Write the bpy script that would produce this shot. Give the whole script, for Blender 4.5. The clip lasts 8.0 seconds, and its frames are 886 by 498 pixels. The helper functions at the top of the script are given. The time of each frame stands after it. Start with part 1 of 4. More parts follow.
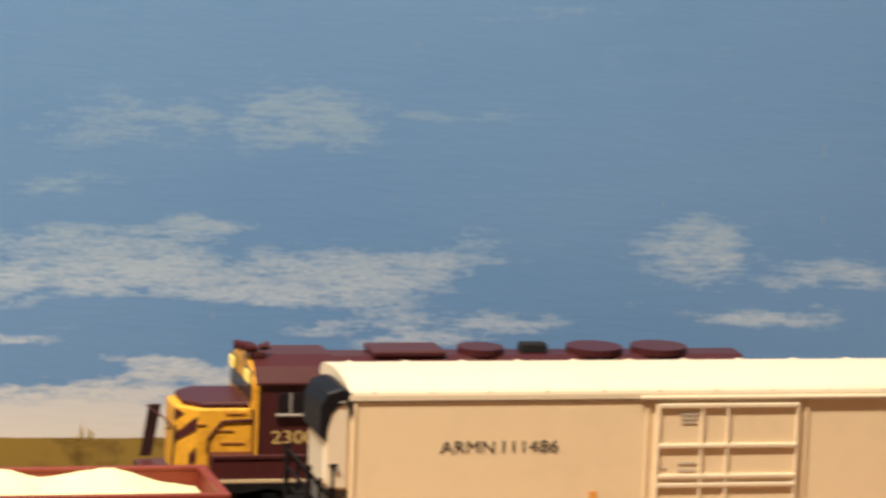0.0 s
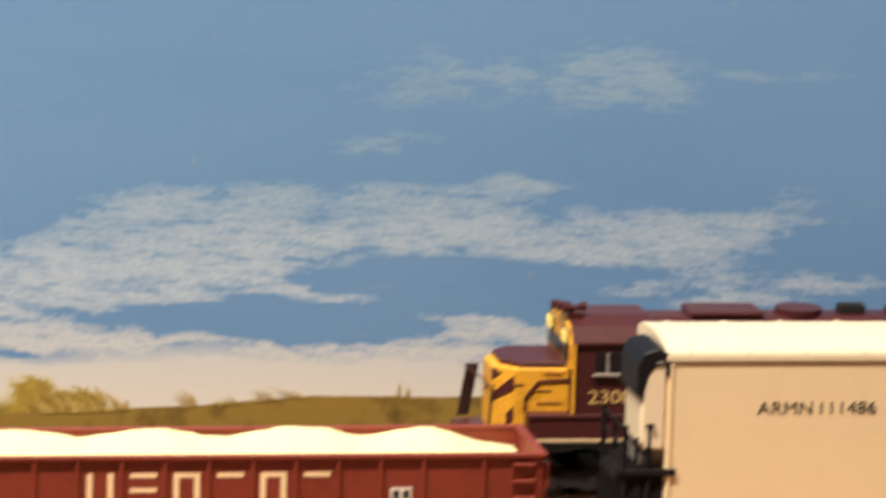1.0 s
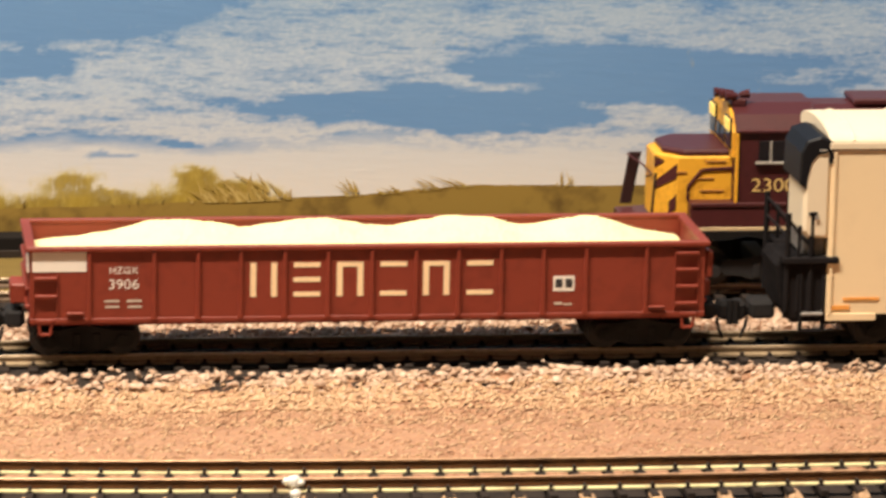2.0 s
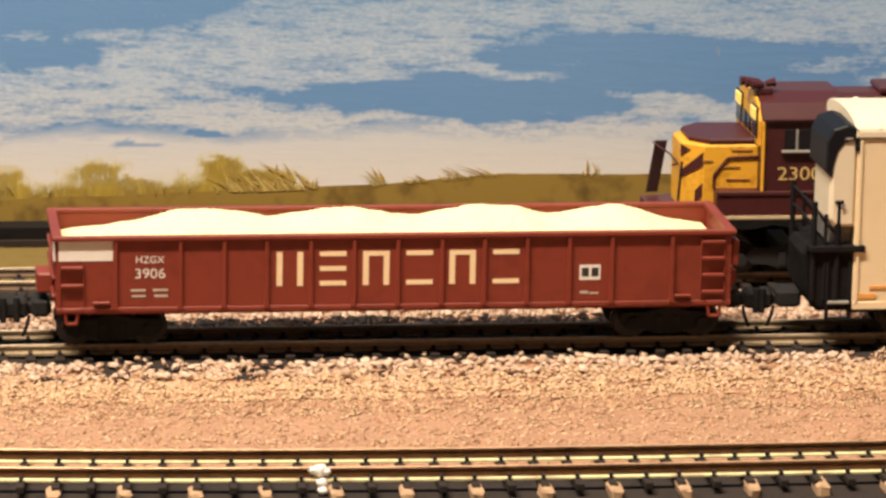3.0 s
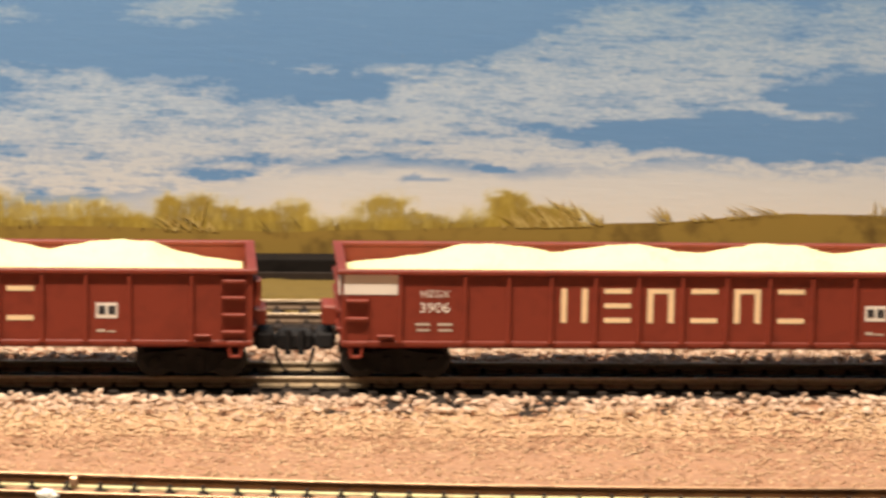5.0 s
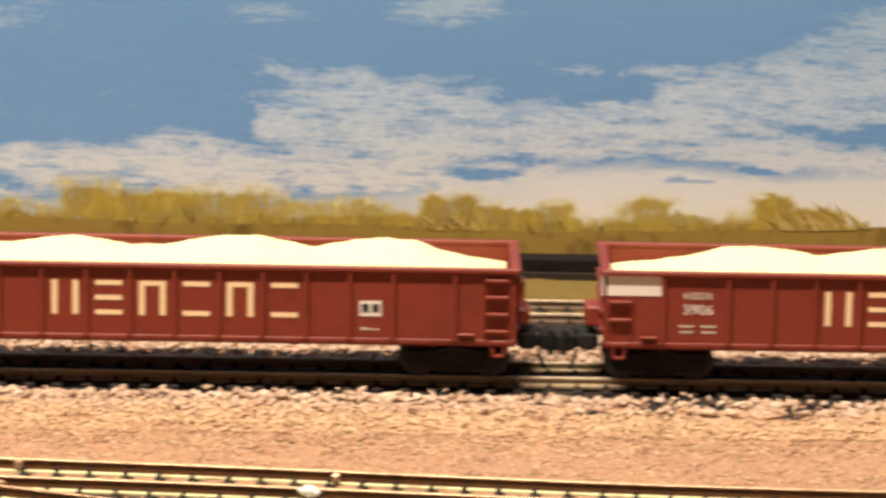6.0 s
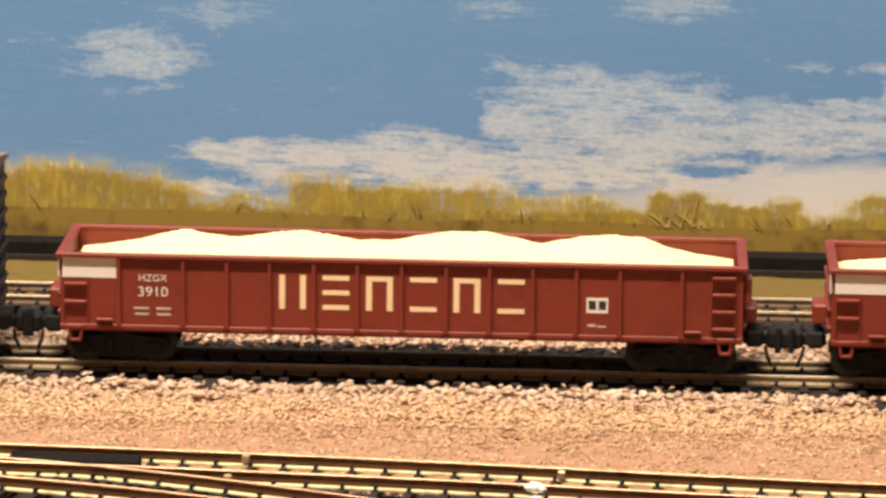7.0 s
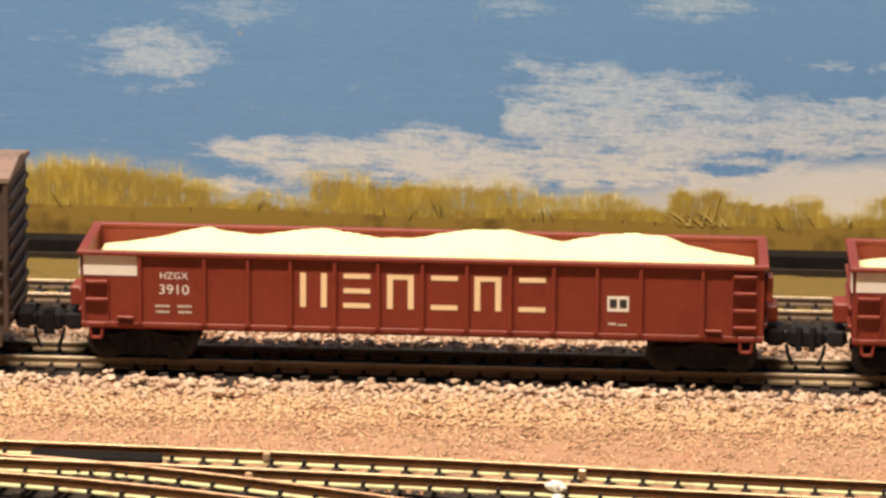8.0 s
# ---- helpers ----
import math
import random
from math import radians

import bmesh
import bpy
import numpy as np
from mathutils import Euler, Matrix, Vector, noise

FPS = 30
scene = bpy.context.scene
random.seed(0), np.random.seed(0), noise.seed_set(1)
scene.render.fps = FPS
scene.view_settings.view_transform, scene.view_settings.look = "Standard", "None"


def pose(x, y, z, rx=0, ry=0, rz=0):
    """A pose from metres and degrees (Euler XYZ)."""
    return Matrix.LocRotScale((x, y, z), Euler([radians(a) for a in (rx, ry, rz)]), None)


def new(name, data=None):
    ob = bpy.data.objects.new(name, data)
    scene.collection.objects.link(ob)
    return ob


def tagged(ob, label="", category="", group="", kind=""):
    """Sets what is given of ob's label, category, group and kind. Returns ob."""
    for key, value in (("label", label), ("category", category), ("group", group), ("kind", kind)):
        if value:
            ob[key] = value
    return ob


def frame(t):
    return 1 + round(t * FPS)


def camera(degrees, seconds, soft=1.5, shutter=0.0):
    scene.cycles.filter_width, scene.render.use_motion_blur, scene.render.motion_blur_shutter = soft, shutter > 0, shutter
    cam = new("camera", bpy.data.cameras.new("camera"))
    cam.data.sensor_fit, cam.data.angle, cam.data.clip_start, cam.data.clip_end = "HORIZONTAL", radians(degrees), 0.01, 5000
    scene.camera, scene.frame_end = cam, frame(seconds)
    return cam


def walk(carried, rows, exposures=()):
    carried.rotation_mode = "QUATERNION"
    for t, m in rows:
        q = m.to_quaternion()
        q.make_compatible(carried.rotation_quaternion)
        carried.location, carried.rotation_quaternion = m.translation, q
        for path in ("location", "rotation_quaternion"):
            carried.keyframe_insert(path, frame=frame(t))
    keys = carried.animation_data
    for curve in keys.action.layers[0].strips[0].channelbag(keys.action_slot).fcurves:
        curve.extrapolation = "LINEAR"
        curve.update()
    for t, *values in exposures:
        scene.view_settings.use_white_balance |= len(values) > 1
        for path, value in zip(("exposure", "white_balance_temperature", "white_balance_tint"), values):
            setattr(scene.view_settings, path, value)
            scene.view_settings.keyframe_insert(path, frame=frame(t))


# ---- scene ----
# Model railway (HO, 1:87): x runs along the tracks, y away from the camera, metres.
EYE = (-0.0522, -1.1635, 0.3025)
VIEWS = [  # seconds, yaw, pitch, roll: the camera turns where it stands
    (0.0, -14.206, -9.505, 2.38), (0.5, -12.199, -9.57, 2.20), (1.0, -10.096, -10.169, 1.84),
    (1.5, -8.912, -12.106, 1.39), (2.0, -8.043, -12.933, 1.24), (2.2, -7.823, -13.065, 1.2),
    (3.5, -7.585, -13.089, 1.0), (4.0, -6.292, -12.927, 1.1), (4.2, -5.908, -12.828, 1.1),
    (5.5, -2.321, -12.682, 1.19), (6.0, -0.474, -12.741, 1.05), (6.5, 1.539, -12.80, 0.94),
    (7.0, 2.511, -12.826, 0.69), (7.5, 2.762, -12.847, 0.69), (8.0, 2.786, -12.852, 0.69),
]
cam = camera(11.33, 8.0, soft=2.8, shutter=0.5)
walk(cam, [(t, pose(*EYE, 90 + p, 0, y) @ pose(0, 0, 0, 0, 0, r)) for t, y, p, r in VIEWS],
     exposures=[(0.0, 0.10), (0.5, 0.18), (0.9, 0.14), (1.5, 0.18), (2.2, 0.12), (3.5, 0.08), (5.5, 0.06), (6.5, 0.04), (8.0, -0.02)])

# ---- light: a warm ceiling lamp in a closed room ----
world = bpy.data.worlds.new("world")
world.use_nodes = True
scene.world = world
world.node_tree.nodes["Background"].inputs["Color"].default_value = (1.0, 0.85, 0.68, 1)
world.node_tree.nodes["Background"].inputs["Strength"].default_value = 0.15


def area_lamp(name, where, sx, sy, watts, colour):
    data = bpy.data.lights.new(name, "AREA")
    data.shape, data.size, data.size_y, data.energy, data.color = "RECTANGLE", sx, sy, watts, colour
    ob = new(name, data)
    ob.matrix_world = where
    return ob


area_lamp("ceiling_lamp_light", pose(-0.45, -0.52, 1.68, 17, 0, 0), 1.1, 0.10, 80, (1.0, 0.86, 0.69))


# ---- materials ----
def mat(name, colour, rough=0.5, metal=0.0, vary=0.12, scale=300.0, bump=0.15, bump_scale=900.0, dist=0.0002, tint=None, spec=0.4):
    """A paint or plastic with broad stains, fine grain and a small relief."""
    m = bpy.data.materials.new(name)
    m.use_nodes = True
    nt = m.node_tree
    b = nt.nodes["Principled BSDF"]
    b.inputs["Roughness"].default_value, b.inputs["Metallic"].default_value = rough, metal
    b.inputs["Specular IOR Level"].default_value = spec
    co = nt.nodes.new("ShaderNodeTexCoord")
    big = noise_node(nt, co.outputs["Object"], scale * 0.15, 3)
    fine = noise_node(nt, co.outputs["Object"], scale, 4)
    mix = nt.nodes.new("ShaderNodeMath")
    mix.operation = "ADD"
    nt.links.new(big, mix.inputs[0])
    nt.links.new(fine, mix.inputs[1])
    ramp = nt.nodes.new("ShaderNodeValToRGB")
    ramp.color_ramp.elements[0].position, ramp.color_ramp.elements[1].position = 0.7, 1.3
    dark = [c * (1 - vary) for c in (tint or colour)]
    ramp.color_ramp.elements[0].color = (*dark, 1)
    ramp.color_ramp.elements[1].color = (*[min(1, c * (1 + vary)) for c in colour], 1)
    nt.links.new(mix.outputs[0], ramp.inputs[0])
    nt.links.new(ramp.outputs[0], b.inputs["Base Color"])
    if bump:
        rel = noise_node(nt, co.outputs["Object"], bump_scale, 3)
        bp = nt.nodes.new("ShaderNodeBump")
        bp.inputs["Strength"].default_value, bp.inputs["Distance"].default_value = bump, dist
        nt.links.new(rel, bp.inputs["Height"])
        nt.links.new(bp.outputs[0], b.inputs["Normal"])
    return m


def noise_node(nt, vector, scale, detail=3, rough=0.55, squash=None):
    n = nt.nodes.new("ShaderNodeTexNoise")
    n.inputs["Scale"].default_value, n.inputs["Detail"].default_value, n.inputs["Roughness"].default_value = scale, detail, rough
    if squash:
        mp = nt.nodes.new("ShaderNodeMapping")
        mp.inputs["Scale"].default_value = squash
        nt.links.new(vector, mp.inputs["Vector"])
        vector = mp.outputs[0]
    nt.links.new(vector, n.inputs["Vector"])
    return n.outputs["Fac"]


def math_node(nt, op, a, b=None, c=None, clamp=False):
    n = nt.nodes.new("ShaderNodeMath")
    n.operation, n.use_clamp = op, clamp
    for i, v in enumerate((a, b, c)):
        if v is None:
            continue
        if isinstance(v, (int, float)):
            n.inputs[i].default_value = v
        else:
            nt.links.new(v, n.inputs[i])
    return n.outputs[0]


def mix_colour(nt, fac, a, b):
    n = nt.nodes.new("ShaderNodeMix")
    n.data_type = "RGBA"
    for sock, v in ((n.inputs[0], fac), (n.inputs[6], a), (n.inputs[7], b)):
        if isinstance(v, tuple):
            sock.default_value = (*v, 1)
        elif isinstance(v, (int, float)):
            sock.default_value = v
        else:
            nt.links.new(v, sock)
    return n.outputs[2]


OXIDE = mat("oxide_red_paint", (0.200, 0.032, 0.017), 0.5, vary=0.10)
OXIDE_IN = mat("oxide_red_inside", (0.21, 0.032, 0.020), 0.6, vary=0.15)
CREAM = mat("cream_lettering", (0.88, 0.66, 0.40), 0.6, vary=0.04, bump=0.0)
WHITE = mat("white_decal", (0.80, 0.74, 0.66), 0.6, vary=0.05, bump=0.0)
BLACK = mat("black_plastic", (0.0180, 0.0168, 0.0172), 0.75, vary=0.3, spec=0.12)
WHEEL = mat("wheel_metal", (0.020, 0.017, 0.016), 0.45, metal=0.3, vary=0.3)
REEFER = mat("off_white_paint", (0.84, 0.66, 0.42), 0.45, vary=0.03, scale=120)
ROOFW = mat("white_roof_paint", (0.78, 0.66, 0.48), 0.5, vary=0.03, scale=120)
PLATFORM = mat("matt_black_steel", (0.0115, 0.010, 0.0105), 0.85, vary=0.3, spec=0.06)
SMUDGE = mat("worn_brown_smudge", (0.28, 0.12, 0.02), 0.7, vary=0.3, scale=900)
COWL = mat("black_cowl", (0.005, 0.005, 0.007), 0.55, vary=0.2, spec=0.25)
GREY = mat("grey_metal", (0.25, 0.23, 0.21), 0.5, metal=0.2, vary=0.2)
MAROON = mat("maroon_paint", (0.060, 0.013, 0.014), 0.4, vary=0.12)
YELLOW = mat("yellow_paint", (0.72, 0.36, 0.03), 0.45, vary=0.14, scale=500, tint=(0.6, 0.26, 0.02))
GLASS = mat("dark_cab_glass", (0.012, 0.010, 0.012), 0.12, vary=0.1, bump=0.0)
SILVER = mat("silver_trim", (0.62, 0.58, 0.52), 0.35, metal=0.6, vary=0.1)
TAN = mat("tan_stripe", (0.50, 0.38, 0.22), 0.6)
ORANGE = mat("orange_marking", (0.75, 0.33, 0.07), 0.6)
INK = mat("dark_ink", (0.03, 0.028, 0.03), 0.6, bump=0.0)
FAINT = mat("faint_grey_print", (0.50, 0.43, 0.35), 0.6, bump=0.0)
BROWN_CAR = mat("weathered_brown_paint", (0.060, 0.038, 0.030), 0.75, vary=0.35, scale=500)
BROWN_ROOF = mat("weathered_roof", (0.19, 0.125, 0.10), 0.8, vary=0.3, scale=500)
RAIL = mat("weathered_rail", (0.28, 0.205, 0.125), 0.65, metal=0.0, vary=0.3, scale=700)
RAIL_DULL = mat("dull_brown_rail", (0.115, 0.075, 0.048), 0.7, vary=0.3, scale=700)
RAIL_TOP = mat("polished_rail_head", (0.50, 0.38, 0.26), 0.4, metal=0.2, vary=0.25, scale=500)
# one brass in three tones: dark web, bright head, highlight painted into the foot
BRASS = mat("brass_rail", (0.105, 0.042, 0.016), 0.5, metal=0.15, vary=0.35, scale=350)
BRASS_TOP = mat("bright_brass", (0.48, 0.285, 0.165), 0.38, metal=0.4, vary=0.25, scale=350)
BRASS_FOOT_GLINT = mat("brass_foot_glint", (0.88, 0.68, 0.38), 0.38, metal=0.2, vary=0.35, scale=260)
TIE = mat("black_brown_tie", (0.016, 0.010, 0.007), 0.8, vary=0.4)
SOLDER = mat("solder", (0.85, 0.80, 0.72), 0.5, metal=0.15, vary=0.15)
CLAY = mat("tan_filler", (0.38, 0.24, 0.14), 0.9, vary=0.25, scale=900)
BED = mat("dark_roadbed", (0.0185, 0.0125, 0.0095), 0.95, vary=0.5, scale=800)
STRIP = mat("black_strip_paint", (0.0115, 0.0098, 0.0092), 0.85, vary=0.3, spec=0.05)
STRIP_LIP = mat("dark_brown_wood", (0.020, 0.012, 0.008), 0.8, vary=0.3)
OLIVE = mat("olive_ground_paint", (0.132, 0.086, 0.018), 0.9, vary=0.15, scale=200)
PLASTER = mat("room_wall_paint", (0.30, 0.28, 0.26), 0.9, vary=0.05, scale=8, bump_scale=60)
CARPET = mat("room_floor_carpet", (0.28, 0.24, 0.20), 0.95, vary=0.2, scale=60, bump_scale=400)
BENCH = mat("bench_plywood", (0.35, 0.24, 0.14), 0.7, vary=0.2, scale=30)

# gravel of the loads: nearly white, dusty
LOAD = mat("white_gravel", (0.85, 0.80, 0.43), 0.95, vary=0.06, scale=1500, bump=0.5, bump_scale=2200, dist=0.0003)


def stone_material(name, colours, rough=0.95, blush=0.0):
    m = bpy.data.materials.new(name)
    m.use_nodes = True
    nt = m.node_tree
    geo = nt.nodes.new("ShaderNodeNewGeometry")
    ramp = nt.nodes.new("ShaderNodeValToRGB")
    ramp.color_ramp.interpolation = "LINEAR"
    for i, (p, c) in enumerate(colours):
        e = ramp.color_ramp.elements[i] if i < 2 else ramp.color_ramp.elements.new(p)
        e.position, e.color = p, (*c, 1)
    nt.links.new(geo.outputs["Random Per Island"], ramp.inputs[0])
    co = nt.nodes.new("ShaderNodeTexCoord")
    f = noise_node(nt, co.outputs["Object"], 2500, 3)
    col = mix_colour(nt, math_node(nt, "MULTIPLY", f, 0.30), ramp.outputs[0], (0.40, 0.27, 0.17))
    if blush:
        red = math_node(nt, "MULTIPLY_ADD", noise_node(nt, co.outputs["Object"], 24, 3), 5.0, -2.6, clamp=True)
        col = mix_colour(nt, math_node(nt, "MULTIPLY", red, blush), col, (0.42, 0.21, 0.13))
    b = nt.nodes["Principled BSDF"]
    nt.links.new(col, b.inputs["Base Color"])
    b.inputs["Roughness"].default_value = rough
    b.inputs["Specular IOR Level"].default_value = 0.2
    return m


STONE = stone_material("ballast_stone", [(0.0, (0.38, 0.245, 0.165)), (1.0, (0.74, 0.545, 0.415)), (0.3, (0.50, 0.34, 0.24)), (0.7, (0.61, 0.43, 0.315))])
AMBER = stone_material("amber_ballast_chip", [(0.0, (0.46, 0.285, 0.16)), (1.0, (0.72, 0.49, 0.31)), (0.5, (0.60, 0.395, 0.235))])
GRIT = stone_material("ballast_grit", [(0.0, (0.32, 0.165, 0.095)), (1.0, (0.60, 0.355, 0.21)), (0.4, (0.45, 0.247, 0.145))], blush=0.7)


def ground_material():
    m = bpy.data.materials.new("sandy_ballast_ground")
    m.use_nodes = True
    nt = m.node_tree
    co = nt.nodes.new("ShaderNodeTexCoord").outputs["Object"]
    a = noise_node(nt, co, 60, 4)
    c = noise_node(nt, co, 950, 3, 0.6, squash=(0.45, 1, 1))
    col = mix_colour(nt, a, (0.36, 0.187, 0.108), (0.48, 0.262, 0.154))
    col = mix_colour(nt, math_node(nt, "MULTIPLY_ADD", c, -4.0, 2.0, clamp=True), col, (0.27, 0.16, 0.095))
    col = mix_colour(nt, math_node(nt, "MULTIPLY_ADD", c, 4.0, -2.2, clamp=True), col, (0.56, 0.385, 0.25))
    red = math_node(nt, "SUBTRACT", noise_node(nt, co, 28, 2), 0.52)
    col = mix_colour(nt, math_node(nt, "MULTIPLY", red, 2.2, clamp=True), col, (0.42, 0.20, 0.12))
    b = nt.nodes["Principled BSDF"]
    nt.links.new(col, b.inputs["Base Color"])
    b.inputs["Roughness"].default_value = 0.95
    bp = nt.nodes.new("ShaderNodeBump")
    bp.inputs["Strength"].default_value, bp.inputs["Distance"].default_value = 0.8, 0.0006
    nt.links.new(noise_node(nt, co, 1500, 4), bp.inputs["Height"])
    nt.links.new(bp.outputs[0], b.inputs["Normal"])
    return m


GROUND = ground_material()

# Painted sky, patches of (x, z, half-width, half-height, strength) on the board:
# clouds, blue left open between them, and tufts of the painted meadow
CLOUDS_WEST = [
    (-0.2029, 0.0616, 0.0195, 0.0085, 0.85), (-0.2350, 0.0664, 0.0177, 0.0019, 0.38), (-0.1776, 0.0771, 0.0194, 0.0041, 0.55), (-0.1691, 0.0335, 0.0169, 0.0042, 0.95),
    (-0.1454, 0.0306, 0.0267, 0.0068, 0.95), (-0.1200, 0.0356, 0.0194, 0.0068, 1.00), (-0.1031, 0.0294, 0.0300, 0.0085, 1.00), (-0.0800, 0.0604, 0.0175, 0.0034, 0.85),
    (-0.0665, 0.0529, 0.0229, 0.0079, 0.90), (-0.0882, 0.0449, 0.0097, 0.0048, 0.95), (-0.0478, 0.0435, 0.0457, 0.0090, 0.95), (-0.0543, 0.0305, 0.0581, 0.0072, 1.00),
    (-0.1792, 0.0229, 0.0196, 0.0024, 0.75), (-0.0946, 0.0783, 0.0105, 0.0041, 0.55),
]
CLOUDS_MID = [
    (-0.0391, 0.0802, 0.0159, 0.0057, 0.85), (-0.0062, 0.0635, 0.0168, 0.0015, 0.62), (0.0350, 0.0629, 0.0177, 0.0026, 0.85), (0.0293, 0.0563, 0.0109, 0.0027, 0.85),
    (0.0759, 0.0728, 0.0126, 0.0044, 0.75), (0.1028, 0.0754, 0.0270, 0.0076, 0.90), (0.0662, 0.0599, 0.0422, 0.0058, 0.92), (0.1136, 0.0580, 0.0338, 0.0058, 0.95),
    (0.0244, 0.0482, 0.0489, 0.0068, 1.00), (0.0703, 0.0385, 0.0559, 0.0055, 1.00), (-0.0613, 0.0513, 0.0386, 0.0082, 0.90),
]
CLOUDS_MID += [(-0.0041, 0.0410, 0.0270, 0.0048, 0.95), (0.0127, 0.0438, 0.0202, 0.0041, 0.90)]
CLOUDS_EAST = [
    (0.1061, 0.0667, 0.0495, 0.0051, 0.78), (0.1847, 0.0699, 0.0450, 0.0065, 0.92), (0.2472, 0.0685, 0.0351, 0.0080, 0.88), (0.0488, 0.0577, 0.0320, 0.0044, 0.90),
    (0.0741, 0.0511, 0.0425, 0.0045, 0.90), (0.1371, 0.0515, 0.0292, 0.0019, 0.95), (0.1908, 0.0394, 0.0357, 0.0049, 0.98), (0.2452, 0.0306, 0.0194, 0.0032, 0.75),
]
CLOUDS_HIGH = [
    (0.1859, 0.1163, 0.0328, 0.0086, 0.55), (0.2309, 0.1172, 0.0251, 0.0095, 0.78), (0.2765, 0.1169, 0.0224, 0.0019, 0.55), (0.3087, 0.1486, 0.0267, 0.0014, 0.35),
    (0.1558, 0.0948, 0.0098, 0.0031, 0.70), (0.1711, 0.0979, 0.0118, 0.0018, 0.45), (0.1973, 0.0843, 0.0220, 0.0026, 0.85), (0.1683, 0.0777, 0.0397, 0.0058, 0.85),
    (0.1205, 0.0801, 0.0332, 0.0058, 0.75), (0.1292, 0.0687, 0.0432, 0.0070, 0.92), (0.1805, 0.0699, 0.0399, 0.0071, 0.92), (0.2258, 0.0674, 0.0466, 0.0084, 0.85),
    (0.2555, 0.0713, 0.0408, 0.0062, 0.85), (0.2438, 0.0573, 0.0285, 0.0054, 0.78), (0.2829, 0.0541, 0.0351, 0.0031, 0.75), (0.2707, 0.0478, 0.0205, 0.0042, 0.75),
    (0.2906, 0.0806, 0.0154, 0.0042, 0.42),
]
CLOUDS_FAR_EAST = [
    (0.3591, 0.0779, 0.0202, 0.0092, 0.90), (0.4048, 0.0695, 0.0177, 0.0050, 0.82), (0.3833, 0.0557, 0.0241, 0.0029, 0.80), (0.3147, 0.1512, 0.0233, 0.0016, 0.42),
    (0.1890, 0.0416, 0.0331, 0.0038, 1.00), (0.1565, 0.0328, 0.0571, 0.0045, 1.00), (0.2390, 0.0566, 0.0106, 0.0014, 0.50),
]
BLUE_WEST = [
    (-0.0291, 0.0326, 0.0104, 0.0017, 0.80), (-0.1067, 0.0474, 0.0081, 0.0038, 0.90),
]
BLUE_MID = [
    (0.1074, 0.0436, 0.0288, 0.0038, 1.10), (0.1286, 0.0415, 0.0238, 0.0048, 1.00), (0.0518, 0.0331, 0.0061, 0.0010, 0.95), (0.0308, 0.0294, 0.0044, 0.0007, 0.75),
    (-0.0308, 0.0319, 0.0101, 0.0015, 0.60), (-0.0649, 0.0709, 0.0502, 0.0045, 0.45),
]
BLUE_EAST = [
    (0.1339, 0.0413, 0.0482, 0.0042, 1.15), (0.1782, 0.0554, 0.0364, 0.0052, 1.10), (0.2131, 0.0478, 0.0332, 0.0045, 1.10), (0.2483, 0.0424, 0.0229, 0.0042, 1.00),
    (0.0086, 0.0574, 0.0150, 0.0034, 1.00), (0.0303, 0.0709, 0.0251, 0.0044, 1.10), (0.2278, 0.0280, 0.0105, 0.0014, 0.60),
]
BLUE_HIGH = [
    (0.2052, 0.0570, 0.0350, 0.0038, 0.90), (0.3091, 0.0666, 0.0198, 0.0067, 0.90), (0.1777, 0.0518, 0.0208, 0.0024, 0.80),
]
TUFTS_WEST = [
    (-0.2235, 0.0212, 0.0355, 0.0088, 1.00), (-0.1979, 0.0195, 0.0206, 0.0066, 1.00), (-0.1470, 0.0215, 0.0112, 0.0066, 0.95), (-0.1300, 0.0198, 0.0298, 0.0049, 1.00),
    (-0.1063, 0.0204, 0.0205, 0.0062, 0.90), (-0.0911, 0.0194, 0.0092, 0.0046, 0.80), (-0.1673, 0.0183, 0.0168, 0.0029, 0.80), (-0.0776, 0.0193, 0.0111, 0.0049, 0.75),
]
TUFTS_MID = [
    (-0.0374, 0.0210, 0.0130, 0.0044, 1.00), (-0.0442, 0.0232, 0.0052, 0.0029, 1.00), (-0.0205, 0.0183, 0.0205, 0.0026, 1.00), (-0.0087, 0.0196, 0.0065, 0.0041, 0.90),
    (0.0200, 0.0212, 0.0084, 0.0032, 0.90), (0.0302, 0.0179, 0.0131, 0.0024, 0.95), (0.0555, 0.0230, 0.0056, 0.0032, 1.00), (0.0641, 0.0197, 0.0140, 0.0026, 1.00),
    (-0.0661, 0.0189, 0.0111, 0.0037, 0.85),
]
TUFTS_EAST = [
    (0.0566, 0.0227, 0.0056, 0.0032, 1.00), (0.0660, 0.0195, 0.0140, 0.0026, 1.00), (0.0187, 0.0208, 0.0111, 0.0038, 0.75), (0.2053, 0.0223, 0.0106, 0.0033, 0.90),
    (0.2140, 0.0210, 0.0135, 0.0039, 0.90),
]


